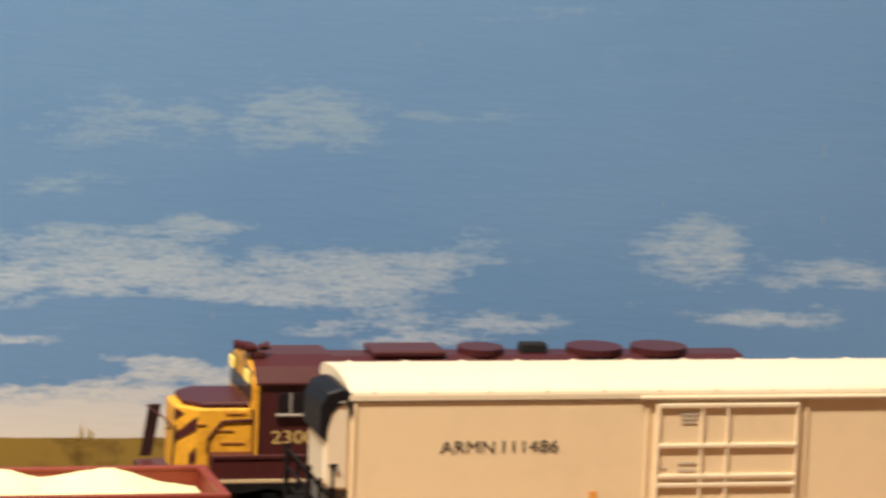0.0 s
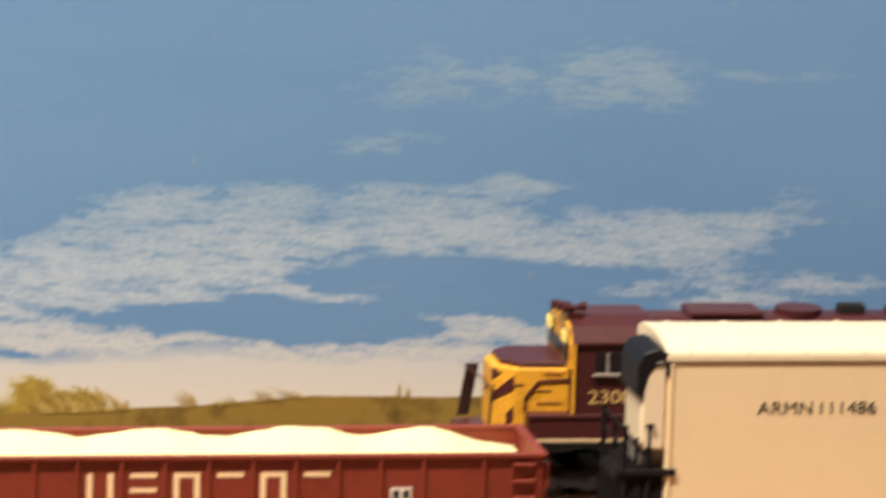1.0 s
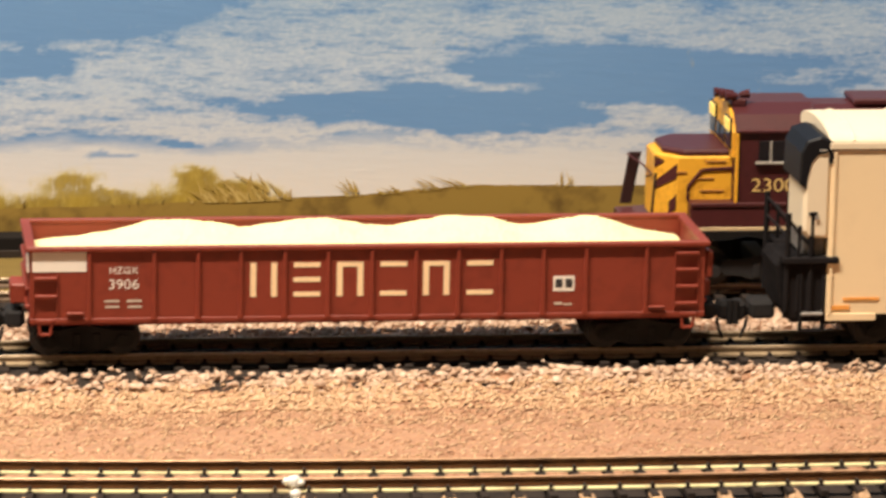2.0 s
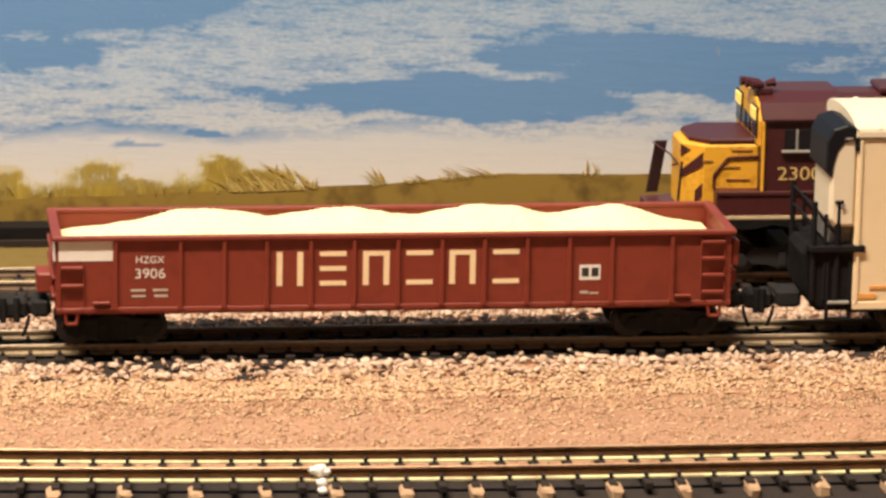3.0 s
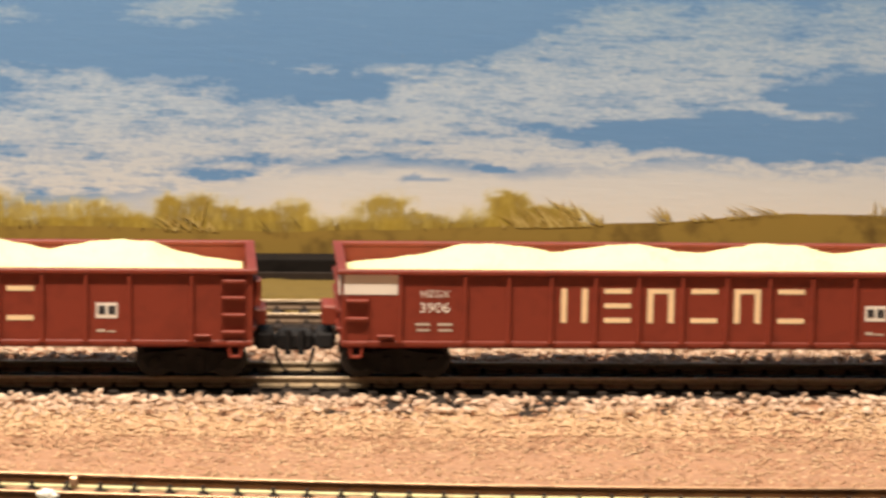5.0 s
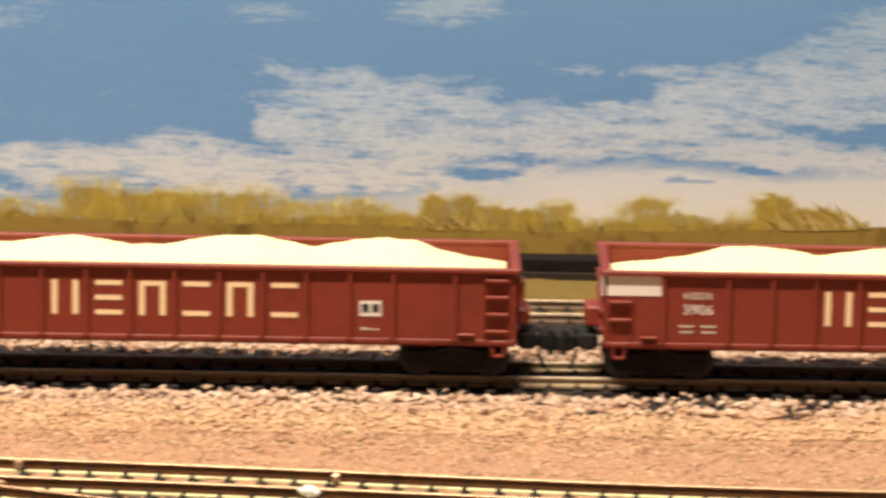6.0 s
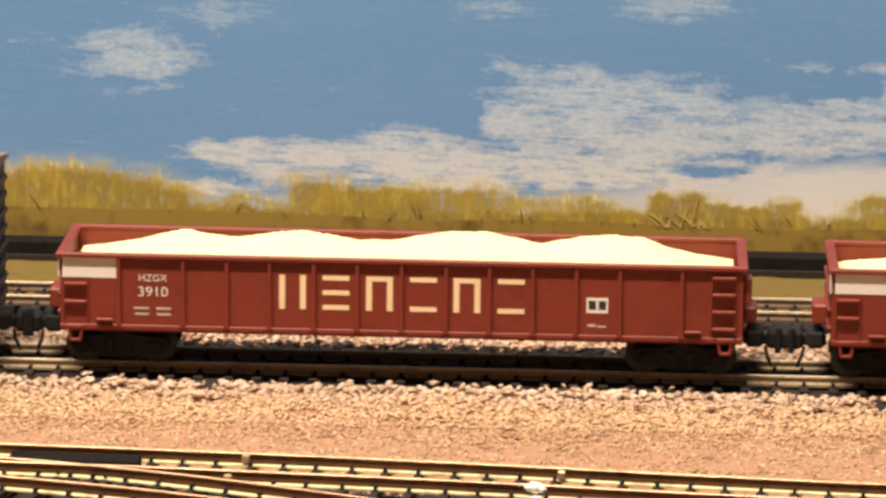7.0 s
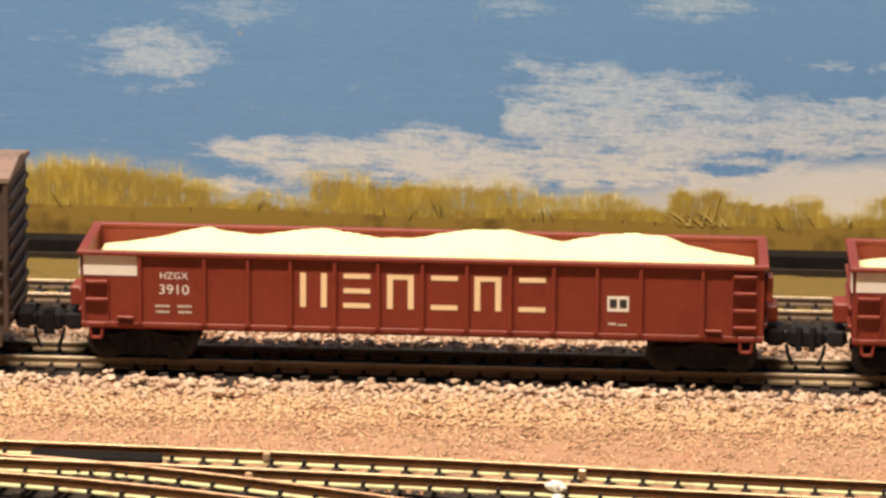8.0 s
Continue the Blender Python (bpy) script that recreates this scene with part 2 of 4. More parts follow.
def sky_material():
    m = bpy.data.materials.new("hand_painted_sky")
    m.use_nodes = True
    nt = m.node_tree
    co = nt.nodes.new("ShaderNodeTexCoord").outputs["Object"]

    def painted(name):
        """A field of brushed patches carried by the board's mesh."""
        at = nt.nodes.new("ShaderNodeAttribute")
        at.attribute_name = name
        return at.outputs["Fac"]

    field, hole = painted("cloud"), painted("open_blue")
    sep = nt.nodes.new("ShaderNodeSeparateXYZ")
    nt.links.new(co, sep.inputs[0])
    z, x = sep.outputs["Z"], sep.outputs["X"]
    # haze towards the painted horizon, strongest over the middle
    right = math_node(nt, "MULTIPLY_ADD", x, 11.0, 1.05, clamp=True)
    lift = math_node(nt, "MULTIPLY_ADD", right, 0.013, 0.023)
    lift = math_node(nt, "ADD", lift, math_node(nt, "MULTIPLY_ADD", noise_node(nt, co, 70, 5, 0.65, squash=(0.3, 1, 1)), 0.016, -0.008))
    haze = math_node(nt, "MULTIPLY", math_node(nt, "SUBTRACT", lift, z), 170.0, clamp=True)
    haze = math_node(nt, "MULTIPLY", haze, math_node(nt, "MULTIPLY_ADD", right, 0.6, 0.4))
    field = math_node(nt, "SUBTRACT", math_node(nt, "MAXIMUM", field, haze), hole, clamp=True)
    # dry-brush texture: short level dashes, broader dabs, the tooth of the board
    tilt = nt.nodes.new("ShaderNodeMapping")
    tilt.inputs["Rotation"].default_value = (0, -0.03, 0)
    nt.links.new(co, tilt.inputs["Vector"])
    streak = noise_node(nt, tilt.outputs[0], 660, 3, 0.6, squash=(0.16, 1, 1))
    dab = noise_node(nt, tilt.outputs[0], 150, 4, 0.62, squash=(0.36, 1, 1))
    weave = noise_node(nt, co, 900, 2, 0.6, squash=(0.6, 1, 1))
    brush = math_node(nt, "ADD", math_node(nt, "MULTIPLY_ADD", streak, 2.2, -1.1), math_node(nt, "MULTIPLY_ADD", dab, 2.4, -1.2))
    brush = math_node(nt, "ADD", brush, math_node(nt, "MULTIPLY_ADD", weave, 1.0, -0.5))
    cover = math_node(nt, "MULTIPLY", math_node(nt, "SUBTRACT", math_node(nt, "ADD", field, math_node(nt, "MULTIPLY", brush, 0.72)), 0.35), 1.45, clamp=True)
    low = math_node(nt, "MULTIPLY_ADD", z, -34.0, 1.70, clamp=True)
    dash = math_node(nt, "MULTIPLY", math_node(nt, "ADD", math_node(nt, "MULTIPLY_ADD", streak, 7.0, -4.0), math_node(nt, "MULTIPLY_ADD", dab, 4.0, -2.1)), 1.0, clamp=True)
    dash = math_node(nt, "MULTIPLY", dash, math_node(nt, "MULTIPLY_ADD", low, -0.40, 0.52))
    cover = math_node(nt, "MULTIPLY", cover, math_node(nt, "SUBTRACT", 0.84, dash))
    cover = math_node(nt, "MAXIMUM", cover, math_node(nt, "MULTIPLY", math_node(nt, "SUBTRACT", haze, hole, clamp=True), 0.88))
    blue = mix_colour(nt, noise_node(nt, co, 18, 4, 0.6, squash=(0.3, 1, 1)), (0.115, 0.260, 0.535), (0.190, 0.352, 0.620))
    blue = mix_colour(nt, math_node(nt, "MULTIPLY", noise_node(nt, co, 300, 4, 0.7, squash=(0.16, 1, 1)), 0.30), blue, (0.20, 0.34, 0.60))
    high = math_node(nt, "MULTIPLY_ADD", z, 26.0, -1.45, clamp=True)
    white = mix_colour(nt, low, mix_colour(nt, high, (0.545, 0.635, 0.76), (0.32, 0.455, 0.605)), (0.83, 0.765, 0.70))
    fleck = math_node(nt, "MULTIPLY", math_node(nt, "MULTIPLY_ADD", weave, 2.0, -1.0, clamp=True), math_node(nt, "SUBTRACT", 1.0, high))
    white = mix_colour(nt, fleck, white, (0.73, 0.75, 0.77))
    col = mix_colour(nt, cover, blue, white)
    # ochre meadow: leaning dabs, deep gold inside the tufts and pale straw at their tips
    slant = nt.nodes.new("ShaderNodeMapping")
    slant.inputs["Rotation"].default_value, slant.inputs["Scale"].default_value = (0, 0.42, 0), (1, 1, 0.22)
    nt.links.new(co, slant.inputs["Vector"])
    blade = noise_node(nt, slant.outputs[0], 640, 4, 0.66)
    clump = noise_node(nt, co, 130, 4, 0.62, squash=(0.8, 1, 1))
    tuft = painted("tuft")
    rough = math_node(nt, "ADD", math_node(nt, "MULTIPLY_ADD", blade, 1.7, -0.85), math_node(nt, "MULTIPLY_ADD", clump, 1.5, -0.75))
    there = math_node(nt, "MULTIPLY", math_node(nt, "ADD", math_node(nt, "SUBTRACT", tuft, 0.32), math_node(nt, "MULTIPLY", rough, 0.75)), 2.0, clamp=True)
    gold = mix_colour(nt, math_node(nt, "MULTIPLY_ADD", clump, 4.0, -1.5, clamp=True), (0.225, 0.142, 0.011), (0.375, 0.25, 0.024))
    gold = mix_colour(nt, math_node(nt, "MULTIPLY_ADD", blade, 4.0, -1.9, clamp=True), gold, (0.49, 0.355, 0.065))
    tips = math_node(nt, "MULTIPLY", math_node(nt, "SUBTRACT", 1.0, math_node(nt, "ADD", tuft, math_node(nt, "MULTIPLY", rough, 0.35)), clamp=True), 1.7, clamp=True)
    gold = mix_colour(nt, math_node(nt, "MULTIPLY", tips, 0.8), gold, (0.62, 0.52, 0.20))
    dabs = math_node(nt, "MULTIPLY", math_node(nt, "MULTIPLY_ADD", blade, 7.0, -3.6, clamp=True), math_node(nt, "MULTIPLY_ADD", math_node(nt, "ABSOLUTE", math_node(nt, "SUBTRACT", tuft, 0.55)), -3.2, 1.0, clamp=True))
    gold = mix_colour(nt, math_node(nt, "MULTIPLY", dabs, 0.85), gold, (0.80, 0.72, 0.42))
    wash = math_node(nt, "MULTIPLY", math_node(nt, "MULTIPLY", tuft, math_node(nt, "MULTIPLY_ADD", clump, 2.4, -0.5, clamp=True)), 0.75, clamp=True)
    col = mix_colour(nt, wash, col, (0.70, 0.60, 0.28))
    col = mix_colour(nt, math_node(nt, "MULTIPLY", there, 0.94), col, gold)
    b = nt.nodes["Principled BSDF"]
    nt.links.new(col, b.inputs["Base Color"])
    b.inputs["Roughness"].default_value = 0.85
    b.inputs["Specular IOR Level"].default_value = 0.15
    bp = nt.nodes.new("ShaderNodeBump")
    bp.inputs["Strength"].default_value, bp.inputs["Distance"].default_value = 0.22, 0.0003
    nt.links.new(streak, bp.inputs["Height"])
    nt.links.new(bp.outputs[0], b.inputs["Normal"])
    return m


SKY = sky_material()
HILL = mat("painted_hill", (0.245, 0.155, 0.030), 0.9, vary=0.22, scale=160, tint=(0.18, 0.105, 0.020))
GRASS = stone_material("painted_grass", [(0.0, (0.34, 0.22, 0.035)), (1.0, (0.62, 0.47, 0.16)), (0.5, (0.48, 0.33, 0.07))])
STEM = mat("dark_stem_paint", (0.12, 0.075, 0.02), 0.9)


# ---- mesh helpers ----
def box(bm, a, b, bev=0.0):
    """A box between two corners, with bevelled edges."""
    made = bmesh.ops.create_cube(bm, size=1)["verts"]
    for v in made:
        v.co = Vector([(a[i] + b[i]) / 2 + v.co[i] * (b[i] - a[i]) for i in range(3)])
    if bev:
        edges = list({e for v in made for e in v.link_edges})
        bmesh.ops.bevel(bm, geom=edges, offset=bev, segments=1, affect="EDGES")
    return bm


def prism(bm, pts, axis, lo, hi, bev=0.0):
    """A closed outline drawn out along an axis: pts are the two other coordinates, in order."""
    def at(p, w):
        q = list(p)
        q.insert("xyz".index(axis), w)
        return q
    a = [bm.verts.new(at(p, lo)) for p in pts]
    b = [bm.verts.new(at(p, hi)) for p in pts]
    faces = [bm.faces.new(a[::-1]), bm.faces.new(b)]
    n = len(pts)
    for i in range(n):
        faces.append(bm.faces.new((a[i], a[(i + 1) % n], b[(i + 1) % n], b[i])))
    bmesh.ops.recalc_face_normals(bm, faces=faces)
    if bev:
        bmesh.ops.bevel(bm, geom=list({e for f in faces[:2] for e in f.edges}), offset=bev, segments=1, affect="EDGES")
    return bm


def rod(bm, p, q, r, seg=8, r2=None):
    """A round bar from p to q."""
    p, q = Vector(p), Vector(q)
    m = Matrix.Translation((p + q) / 2) @ (q - p).to_track_quat("Z", "Y").to_matrix().to_4x4()
    bmesh.ops.create_cone(bm, cap_ends=True, segments=seg, radius1=r, radius2=r if r2 is None else r2, depth=(q - p).length, matrix=m)
    return bm


def bent(bm, pts, r, seg=6):
    for p, q in zip(pts, pts[1:]):
        rod(bm, p, q, r, seg)
    return bm


def part(name, bm, material, parent=None, label="", smooth=False):
    """Links a bmesh as one mesh object, under a thing or a part."""
    me = bpy.data.meshes.new(name)
    bm.to_mesh(me)
    bm.free()
    me.materials.append(material)
    if smooth:
        me.shade_smooth()
    ob = new(name, me)
    ob.parent = parent
    return tagged(ob, label)


def thing(name, at, label, category, group=""):
    ob = new(name)
    ob.empty_display_size = 0.01
    ob.location = at
    return tagged(ob, label, category, group)


def B(*args, **kw):
    return box(bmesh.new(), *args, **kw)


def lettering(name, text, x0, x1, z0, z1, y, material, parent, label=""):
    """Flat letters that fill a field of the side facing -y."""
    cu = bpy.data.curves.new(name, "FONT")
    cu.body, cu.fill_mode = text, "FRONT"
    tmp = new(name, cu)
    bpy.context.view_layer.update()
    me = bpy.data.meshes.new_from_object(tmp.evaluated_get(bpy.context.evaluated_depsgraph_get()))
    bpy.data.objects.remove(tmp)
    co = np.empty(len(me.vertices) * 3)
    me.vertices.foreach_get("co", co)
    co = co.reshape(-1, 3)
    lo, hi = co.min(0), co.max(0)
    out = np.empty_like(co)
    out[:, 0] = x0 + (co[:, 0] - lo[0]) / (hi[0] - lo[0]) * (x1 - x0)
    out[:, 1] = y
    out[:, 2] = z0 + (co[:, 1] - lo[1]) / (hi[1] - lo[1]) * (z1 - z0)
    me.vertices.foreach_set("co", out.ravel())
    me.materials.clear()
    me.materials.append(material)
    ob = new(name, me)
    ob.parent = parent
    return tagged(ob, label)


def mesh_from(name, verts, faces, material):
    me = bpy.data.meshes.new(name)
    me.from_pydata([tuple(v) for v in verts], [], [tuple(f) for f in faces])
    me.materials.append(material)
    return new(name, me)


# ---- setting: bench, ground, painted board, closed room ----
RAIL_Z = 0.002
rng = np.random.default_rng(7)


def front_y(x):
    """The far rail of the front track."""
    return float(np.interp(x, [-0.8, -0.30, -0.217, -0.142, -0.068, -0.011, 0.059, 0.10, 0.17, 0.9], [-0.045, -0.0720, -0.0768, -0.0808, -0.0875, -0.0945, -0.0985, -0.0998, -0.0998, -0.092]))


def smooth_front(x):
    return sum(front_y(x + d) for d in (-0.04, -0.02, 0, 0.02, 0.04)) / 5


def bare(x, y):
    """Where most stones are left out and the dark track bed shows."""
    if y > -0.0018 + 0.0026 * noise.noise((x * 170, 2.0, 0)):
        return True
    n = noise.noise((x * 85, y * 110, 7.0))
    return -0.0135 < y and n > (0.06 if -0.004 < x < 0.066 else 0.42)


def ground_sheet():
    xs = np.arange(-0.62, 0.70, 0.0035)
    ys = np.concatenate([np.arange(-0.30, -0.10, 0.008), np.arange(-0.10, 0.128, 0.0022), [0.1285, 0.14]])
    verts = []
    for y in ys:
        for x in xs:
            h = -0.0035
            if -0.095 < y < 0.075:
                bank = max(0.0, 1 - abs(y - 0.018) / 0.045)
                h += 0.0018 * min(1, bank * 1.6)
            if y > 0.105:
                h = 0.0012
            h += 0.0005 * noise.noise((x * 150, y * 150, 3)) + 0.0007 * noise.noise((x * 40, y * 40, 1))
            verts.append((x, y, h if y > -0.10 else -0.0045))
    n = len(xs)
    faces = [(r * n + c, r * n + c + 1, (r + 1) * n + c + 1, (r + 1) * n + c) for r in range(len(ys) - 1) for c in range(n - 1)]
    ob = mesh_from("ground", verts, faces, GROUND)
    me = ob.data
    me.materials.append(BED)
    me.materials.append(OLIVE)
    for f in me.polygons:
        x, y, _ = f.center
        edge = 0.0025 * noise.noise((x * 200, 5, 0))
        if y > 0.104:
            f.material_index = 2
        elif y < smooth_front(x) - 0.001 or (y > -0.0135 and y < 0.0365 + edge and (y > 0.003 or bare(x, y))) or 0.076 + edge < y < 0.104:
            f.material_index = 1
    me.shade_smooth()
    return tagged(ob, "sandy ballasted layout ground with dark track beds", "ground", kind="structure")


SOIL = ground_sheet()
bench = part("bench", B((-0.9, -0.30, -0.030), (0.9, 0.16, -0.0065), bev=0.002), BENCH)
for bx in (-0.86, 0.80):
    for by in (-0.26, 0.09):
        part("leg", B((bx, by, -0.95), (bx + 0.06, by + 0.04, -0.0305), bev=0.002), BENCH, bench)
tagged(bench, "plywood bench top under the layout", "bench", kind="structure")



def wander(x, z, scale, dx, dz, seed):
    """Shakes the board's coordinates as a loose wrist does."""
    v = noise.noise_vector((x * scale, seed, z * scale)) + noise.noise_vector((x * scale * 2.3, seed, z * scale * 2.3)) * 0.5
    return x + dx * v.x, z + dz * v.z


def brushed(rows, xs, zs, fall, rooted=False):
    """The strongest of many soft patches at each point; rooted ones reach down to the ground."""
    top = np.zeros_like(xs)
    for x, z, rx, rz, s in rows:
        dz = (zs - z) / rz
        if rooted:
            dz = np.maximum(dz, 0)
        top = np.maximum(top, s * np.clip(fall[1] - fall[0] * np.hypot((xs - x) / rx, dz), 0, 1))
    return top


def painted_board():
    """The board: a fine sheet that carries the painted fields in front of a thick panel."""
    gx, gz = np.arange(-0.36, 0.5, 0.0015), np.concatenate([np.arange(0.0, 0.038, 0.0009), np.arange(0.038, 0.175, 0.0014), [0.55]])
    gx = np.concatenate([[-0.9], gx, [0.9]])
    n = len(gx)
    pts = [(float(x), float(z)) for z in gz for x in gx]
    ob = mesh_from("backdrop", [(x, 0.14, z) for x, z in pts] + [(x, 0.146, z) for x, z in ((-0.9, 0.0), (0.9, 0.0), (0.9, 0.55), (-0.9, 0.55))],
                   [(r * n + c, r * n + c + 1, (r + 1) * n + c + 1, (r + 1) * n + c) for r in range(len(gz) - 1) for c in range(n - 1)], SKY)
    me = ob.data
    bm = bmesh.new()
    bm.from_mesh(me)
    bm.verts.ensure_lookup_table()
    k, last = len(pts), (len(gz) - 1) * n
    bk = [bm.verts[k + i] for i in range(4)]
    bm.faces.new(bk[::-1])
    bm.faces.new([bm.verts[0], bm.verts[last], bk[3], bk[0]])
    bm.faces.new([bm.verts[last + n - 1], bm.verts[n - 1], bk[1], bk[2]])
    bm.faces.new([bm.verts[last], bm.verts[last + n - 1], bk[2], bk[3]])
    bm.to_mesh(me)
    bm.free()
    sky = np.array([wander(*wander(x, z, 45, 0.0075, 0.0026, 1.0), 210, 0.0026, 0.0009, 6.0) for x, z in pts])
    low = np.array([wander(*wander(x, z, 70, 0.0040, 0.0016, 3.0), 420, 0.0014, 0.0014, 9.0) for x, z in pts])
    for name, rows, at, fall in (("cloud", CLOUDS_WEST + CLOUDS_MID + CLOUDS_EAST + CLOUDS_HIGH + CLOUDS_FAR_EAST, sky, (1.15, 1.72)),
                                 ("open_blue", BLUE_WEST + BLUE_MID + BLUE_EAST + BLUE_HIGH, sky, (2.2, 2.7)),
                                 ("tuft", TUFTS_WEST + TUFTS_MID + TUFTS_EAST, low, (1.2, 1.65))):
        values = brushed(rows, at[:, 0], at[:, 1], fall, name == "tuft")
        if name == "tuft":  # the thick foot of the meadow, thinning out to the east
            reach = np.clip((0.090 - at[:, 0]) / 0.03, 0, 1)
            values = np.maximum(values, reach * np.clip((0.0222 - at[:, 1]) / 0.0060, 0, 1.1))
        values = np.append(values, np.zeros(4)).astype(np.float32)
        me.attributes.new(name, "FLOAT", "POINT").data.foreach_set("value", values)
    return ob


board = painted_board()
tagged(board, "hand-painted blue sky backdrop with brushed clouds", "backdrop", kind="structure")

HILL_LINE = [(-0.9, 0.016), (-0.232, 0.0157), (-0.181, 0.0158), (-0.113, 0.0142), (-0.075, 0.0150), (-0.013, 0.0135), (0.030, 0.0146), (0.0725, 0.0160),
             (0.105, 0.0172), (0.141, 0.0200), (0.176, 0.0196), (0.205, 0.0192), (0.225, 0.0210), (0.26, 0.019), (0.9, 0.017)]


def hill_z(x):
    return float(np.interp(x, [p[0] for p in HILL_LINE], [p[1] for p in HILL_LINE])) + 0.0004 * noise.noise((x * 60, 0, 0)) + 0.00015 * noise.noise((x * 300, 2, 0))


def painted_hill():
    bm = bmesh.new()
    xs = np.arange(-0.6, 0.7, 0.002)
    lo = [bm.verts.new((x, 0.1398, 0.0)) for x in xs]
    hi = [bm.verts.new((x, 0.1398, hill_z(x))) for x in xs]
    for i in range(len(xs) - 1):
        bm.faces.new((lo[i], lo[i + 1], hi[i + 1], hi[i]))
    return part("painted_hill", bm, HILL, board, "olive brown painted ridge")


painted_hill()


def strokes(name, material, rows, y, label):
    """Flat brush strokes: tapered blades of paint, thick where a tuft stands."""
    verts, faces = [], []
    for x0, x1, count, tall, slant, wide in rows:
        for _ in range(count):
            x = rng.uniform(x0, x1)
            body = math.sin(math.pi * min(1, max(0, (x - x0) / (x1 - x0)))) ** 0.5
            h = tall * body * rng.uniform(0.25, 0.95) ** 1.2
            z0 = hill_z(x) - 0.0006 + h * rng.uniform(0, 0.5) * (rng.random() < 0.5)
            lean = slant + rng.normal(0, 0.6)
            w = wide * rng.uniform(0.5, 1.4)
            k = len(verts)
            yy = y - rng.uniform(0, 0.00006)
            mid = (x + lean * h * 0.45, z0 + h * 0.5)
            tip = (x + lean * h * 1.1, z0 + h)
            verts += [(x - w, yy, z0), (x + w, yy, z0), (mid[0] + w * 0.8, yy, mid[1]), (mid[0] - w * 0.8, yy, mid[1]), (tip[0], yy, tip[1])]
            faces += [(k, k + 1, k + 2, k + 3), (k + 3, k + 2, k + 4)]
    ob = mesh_from(name, verts, faces, material)
    ob.parent = board
    return tagged(ob, label, kind="stuff")


strokes("painted_grass", GRASS, [(0.055, 0.088, 90, 0.0085, -0.8, 0.0004), (0.102, 0.108, 8, 0.0065, -0.4, 0.0004), (0.112, 0.142, 30, 0.0050, -1.6, 0.0005),
                                (0.166, 0.172, 8, 0.0055, 0.3, 0.0003), (0.195, 0.232, 60, 0.0085, 0.1, 0.0004), (-0.045, -0.030, 26, 0.0100, -0.6, 0.0004)], 0.13964, "ochre brushed grass tufts")
strokes("painted_stems", STEM, [(-0.30, -0.15, 8, 0.0060, 0.1, 0.00020), (-0.15, -0.06, 11, 0.0080, 0.1, 0.00020), (-0.06, 0.05, 11, 0.0085, 0.1, 0.00020)], 0.13960, "thin dark painted stems")

ledge = tagged(part("trim", B((-0.9, 0.1305, 0.0), (0.9, 0.1388, 0.0072), bev=0.0003), STRIP), "black painted strip along the backdrop's foot", "trim", kind="structure")
part("lip", B((-0.9, 0.1298, 0.0), (0.9, 0.1304, 0.0034), bev=0.0002), STRIP_LIP, ledge, "dark brown wooden lip")

for nm, a, b, m, lab in (
    ("wall_north", (-2.5, 0.6, -0.95), (2.5, 0.7, 1.75), PLASTER, "plain painted room wall"), ("wall_south", (-2.5, -3.1, -0.95), (2.5, -3.0, 1.75), PLASTER, "plain painted room wall"),
    ("wall_west", (-2.6, -3.1, -0.95), (-2.5, 0.7, 1.75), PLASTER, "plain painted room wall"), ("wall_east", (2.5, -3.1, -0.95), (2.6, 0.7, 1.75), PLASTER, "plain painted room wall"),
    ("floor", (-2.6, -3.1, -1.05), (2.6, 0.7, -0.95), CARPET, "plain brown carpet floor"), ("ceiling", (-2.6, -3.1, 1.75), (2.6, 0.7, 1.85), PLASTER, "plain painted ceiling"),
):
    tagged(part(nm, B(a, b), m), lab, nm.split("_")[0], kind="structure")


# ---- tracks ----
def rail_line(name, pts, material, top_material, parent, foot_material=None, head=0.00045, high=0.0025, bright=False):
    """A rail along a plan line: web and head, a polished head strip and a foot."""
    def sweep(nm, prof, mt, par, label=""):
        verts, faces = [], []
        n = len(prof)
        for i, (x, y) in enumerate(pts):
            a, b = pts[max(0, i - 1)], pts[min(len(pts) - 1, i + 1)]
            d = Vector((b[0] - a[0], b[1] - a[1])).normalized()
            for o, z in prof:
                verts.append((x - d.y * o, y + d.x * o, z))
        for i in range(len(pts) - 1):
            for k in range(n):
                faces.append((i * n + k, (i + 1) * n + k, (i + 1) * n + (k + 1) % n, i * n + (k + 1) % n))
        ob = mesh_from(nm, verts, faces, mt)
        ob.parent = par
        return tagged(ob, label)
    z = RAIL_Z
    high = 0.0031 if bright else high
    web = [(-head, z - 0.00005), (-head, z - 0.0006), (-0.0002, z - 0.0008), (-0.0002, z - high + 0.0005), (0.0002, z - high + 0.0005), (0.0002, z - 0.0008), (head, z - 0.0006), (head, z - 0.00005)]
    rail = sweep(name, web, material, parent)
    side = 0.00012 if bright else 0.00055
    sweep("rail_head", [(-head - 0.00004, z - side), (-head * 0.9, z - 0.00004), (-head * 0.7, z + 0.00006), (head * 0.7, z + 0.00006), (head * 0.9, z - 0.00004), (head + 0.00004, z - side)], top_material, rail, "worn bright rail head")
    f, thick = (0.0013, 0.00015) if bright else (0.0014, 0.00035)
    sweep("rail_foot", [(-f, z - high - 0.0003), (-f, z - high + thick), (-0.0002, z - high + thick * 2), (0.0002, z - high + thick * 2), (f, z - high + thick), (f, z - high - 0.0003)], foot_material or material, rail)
    return rail


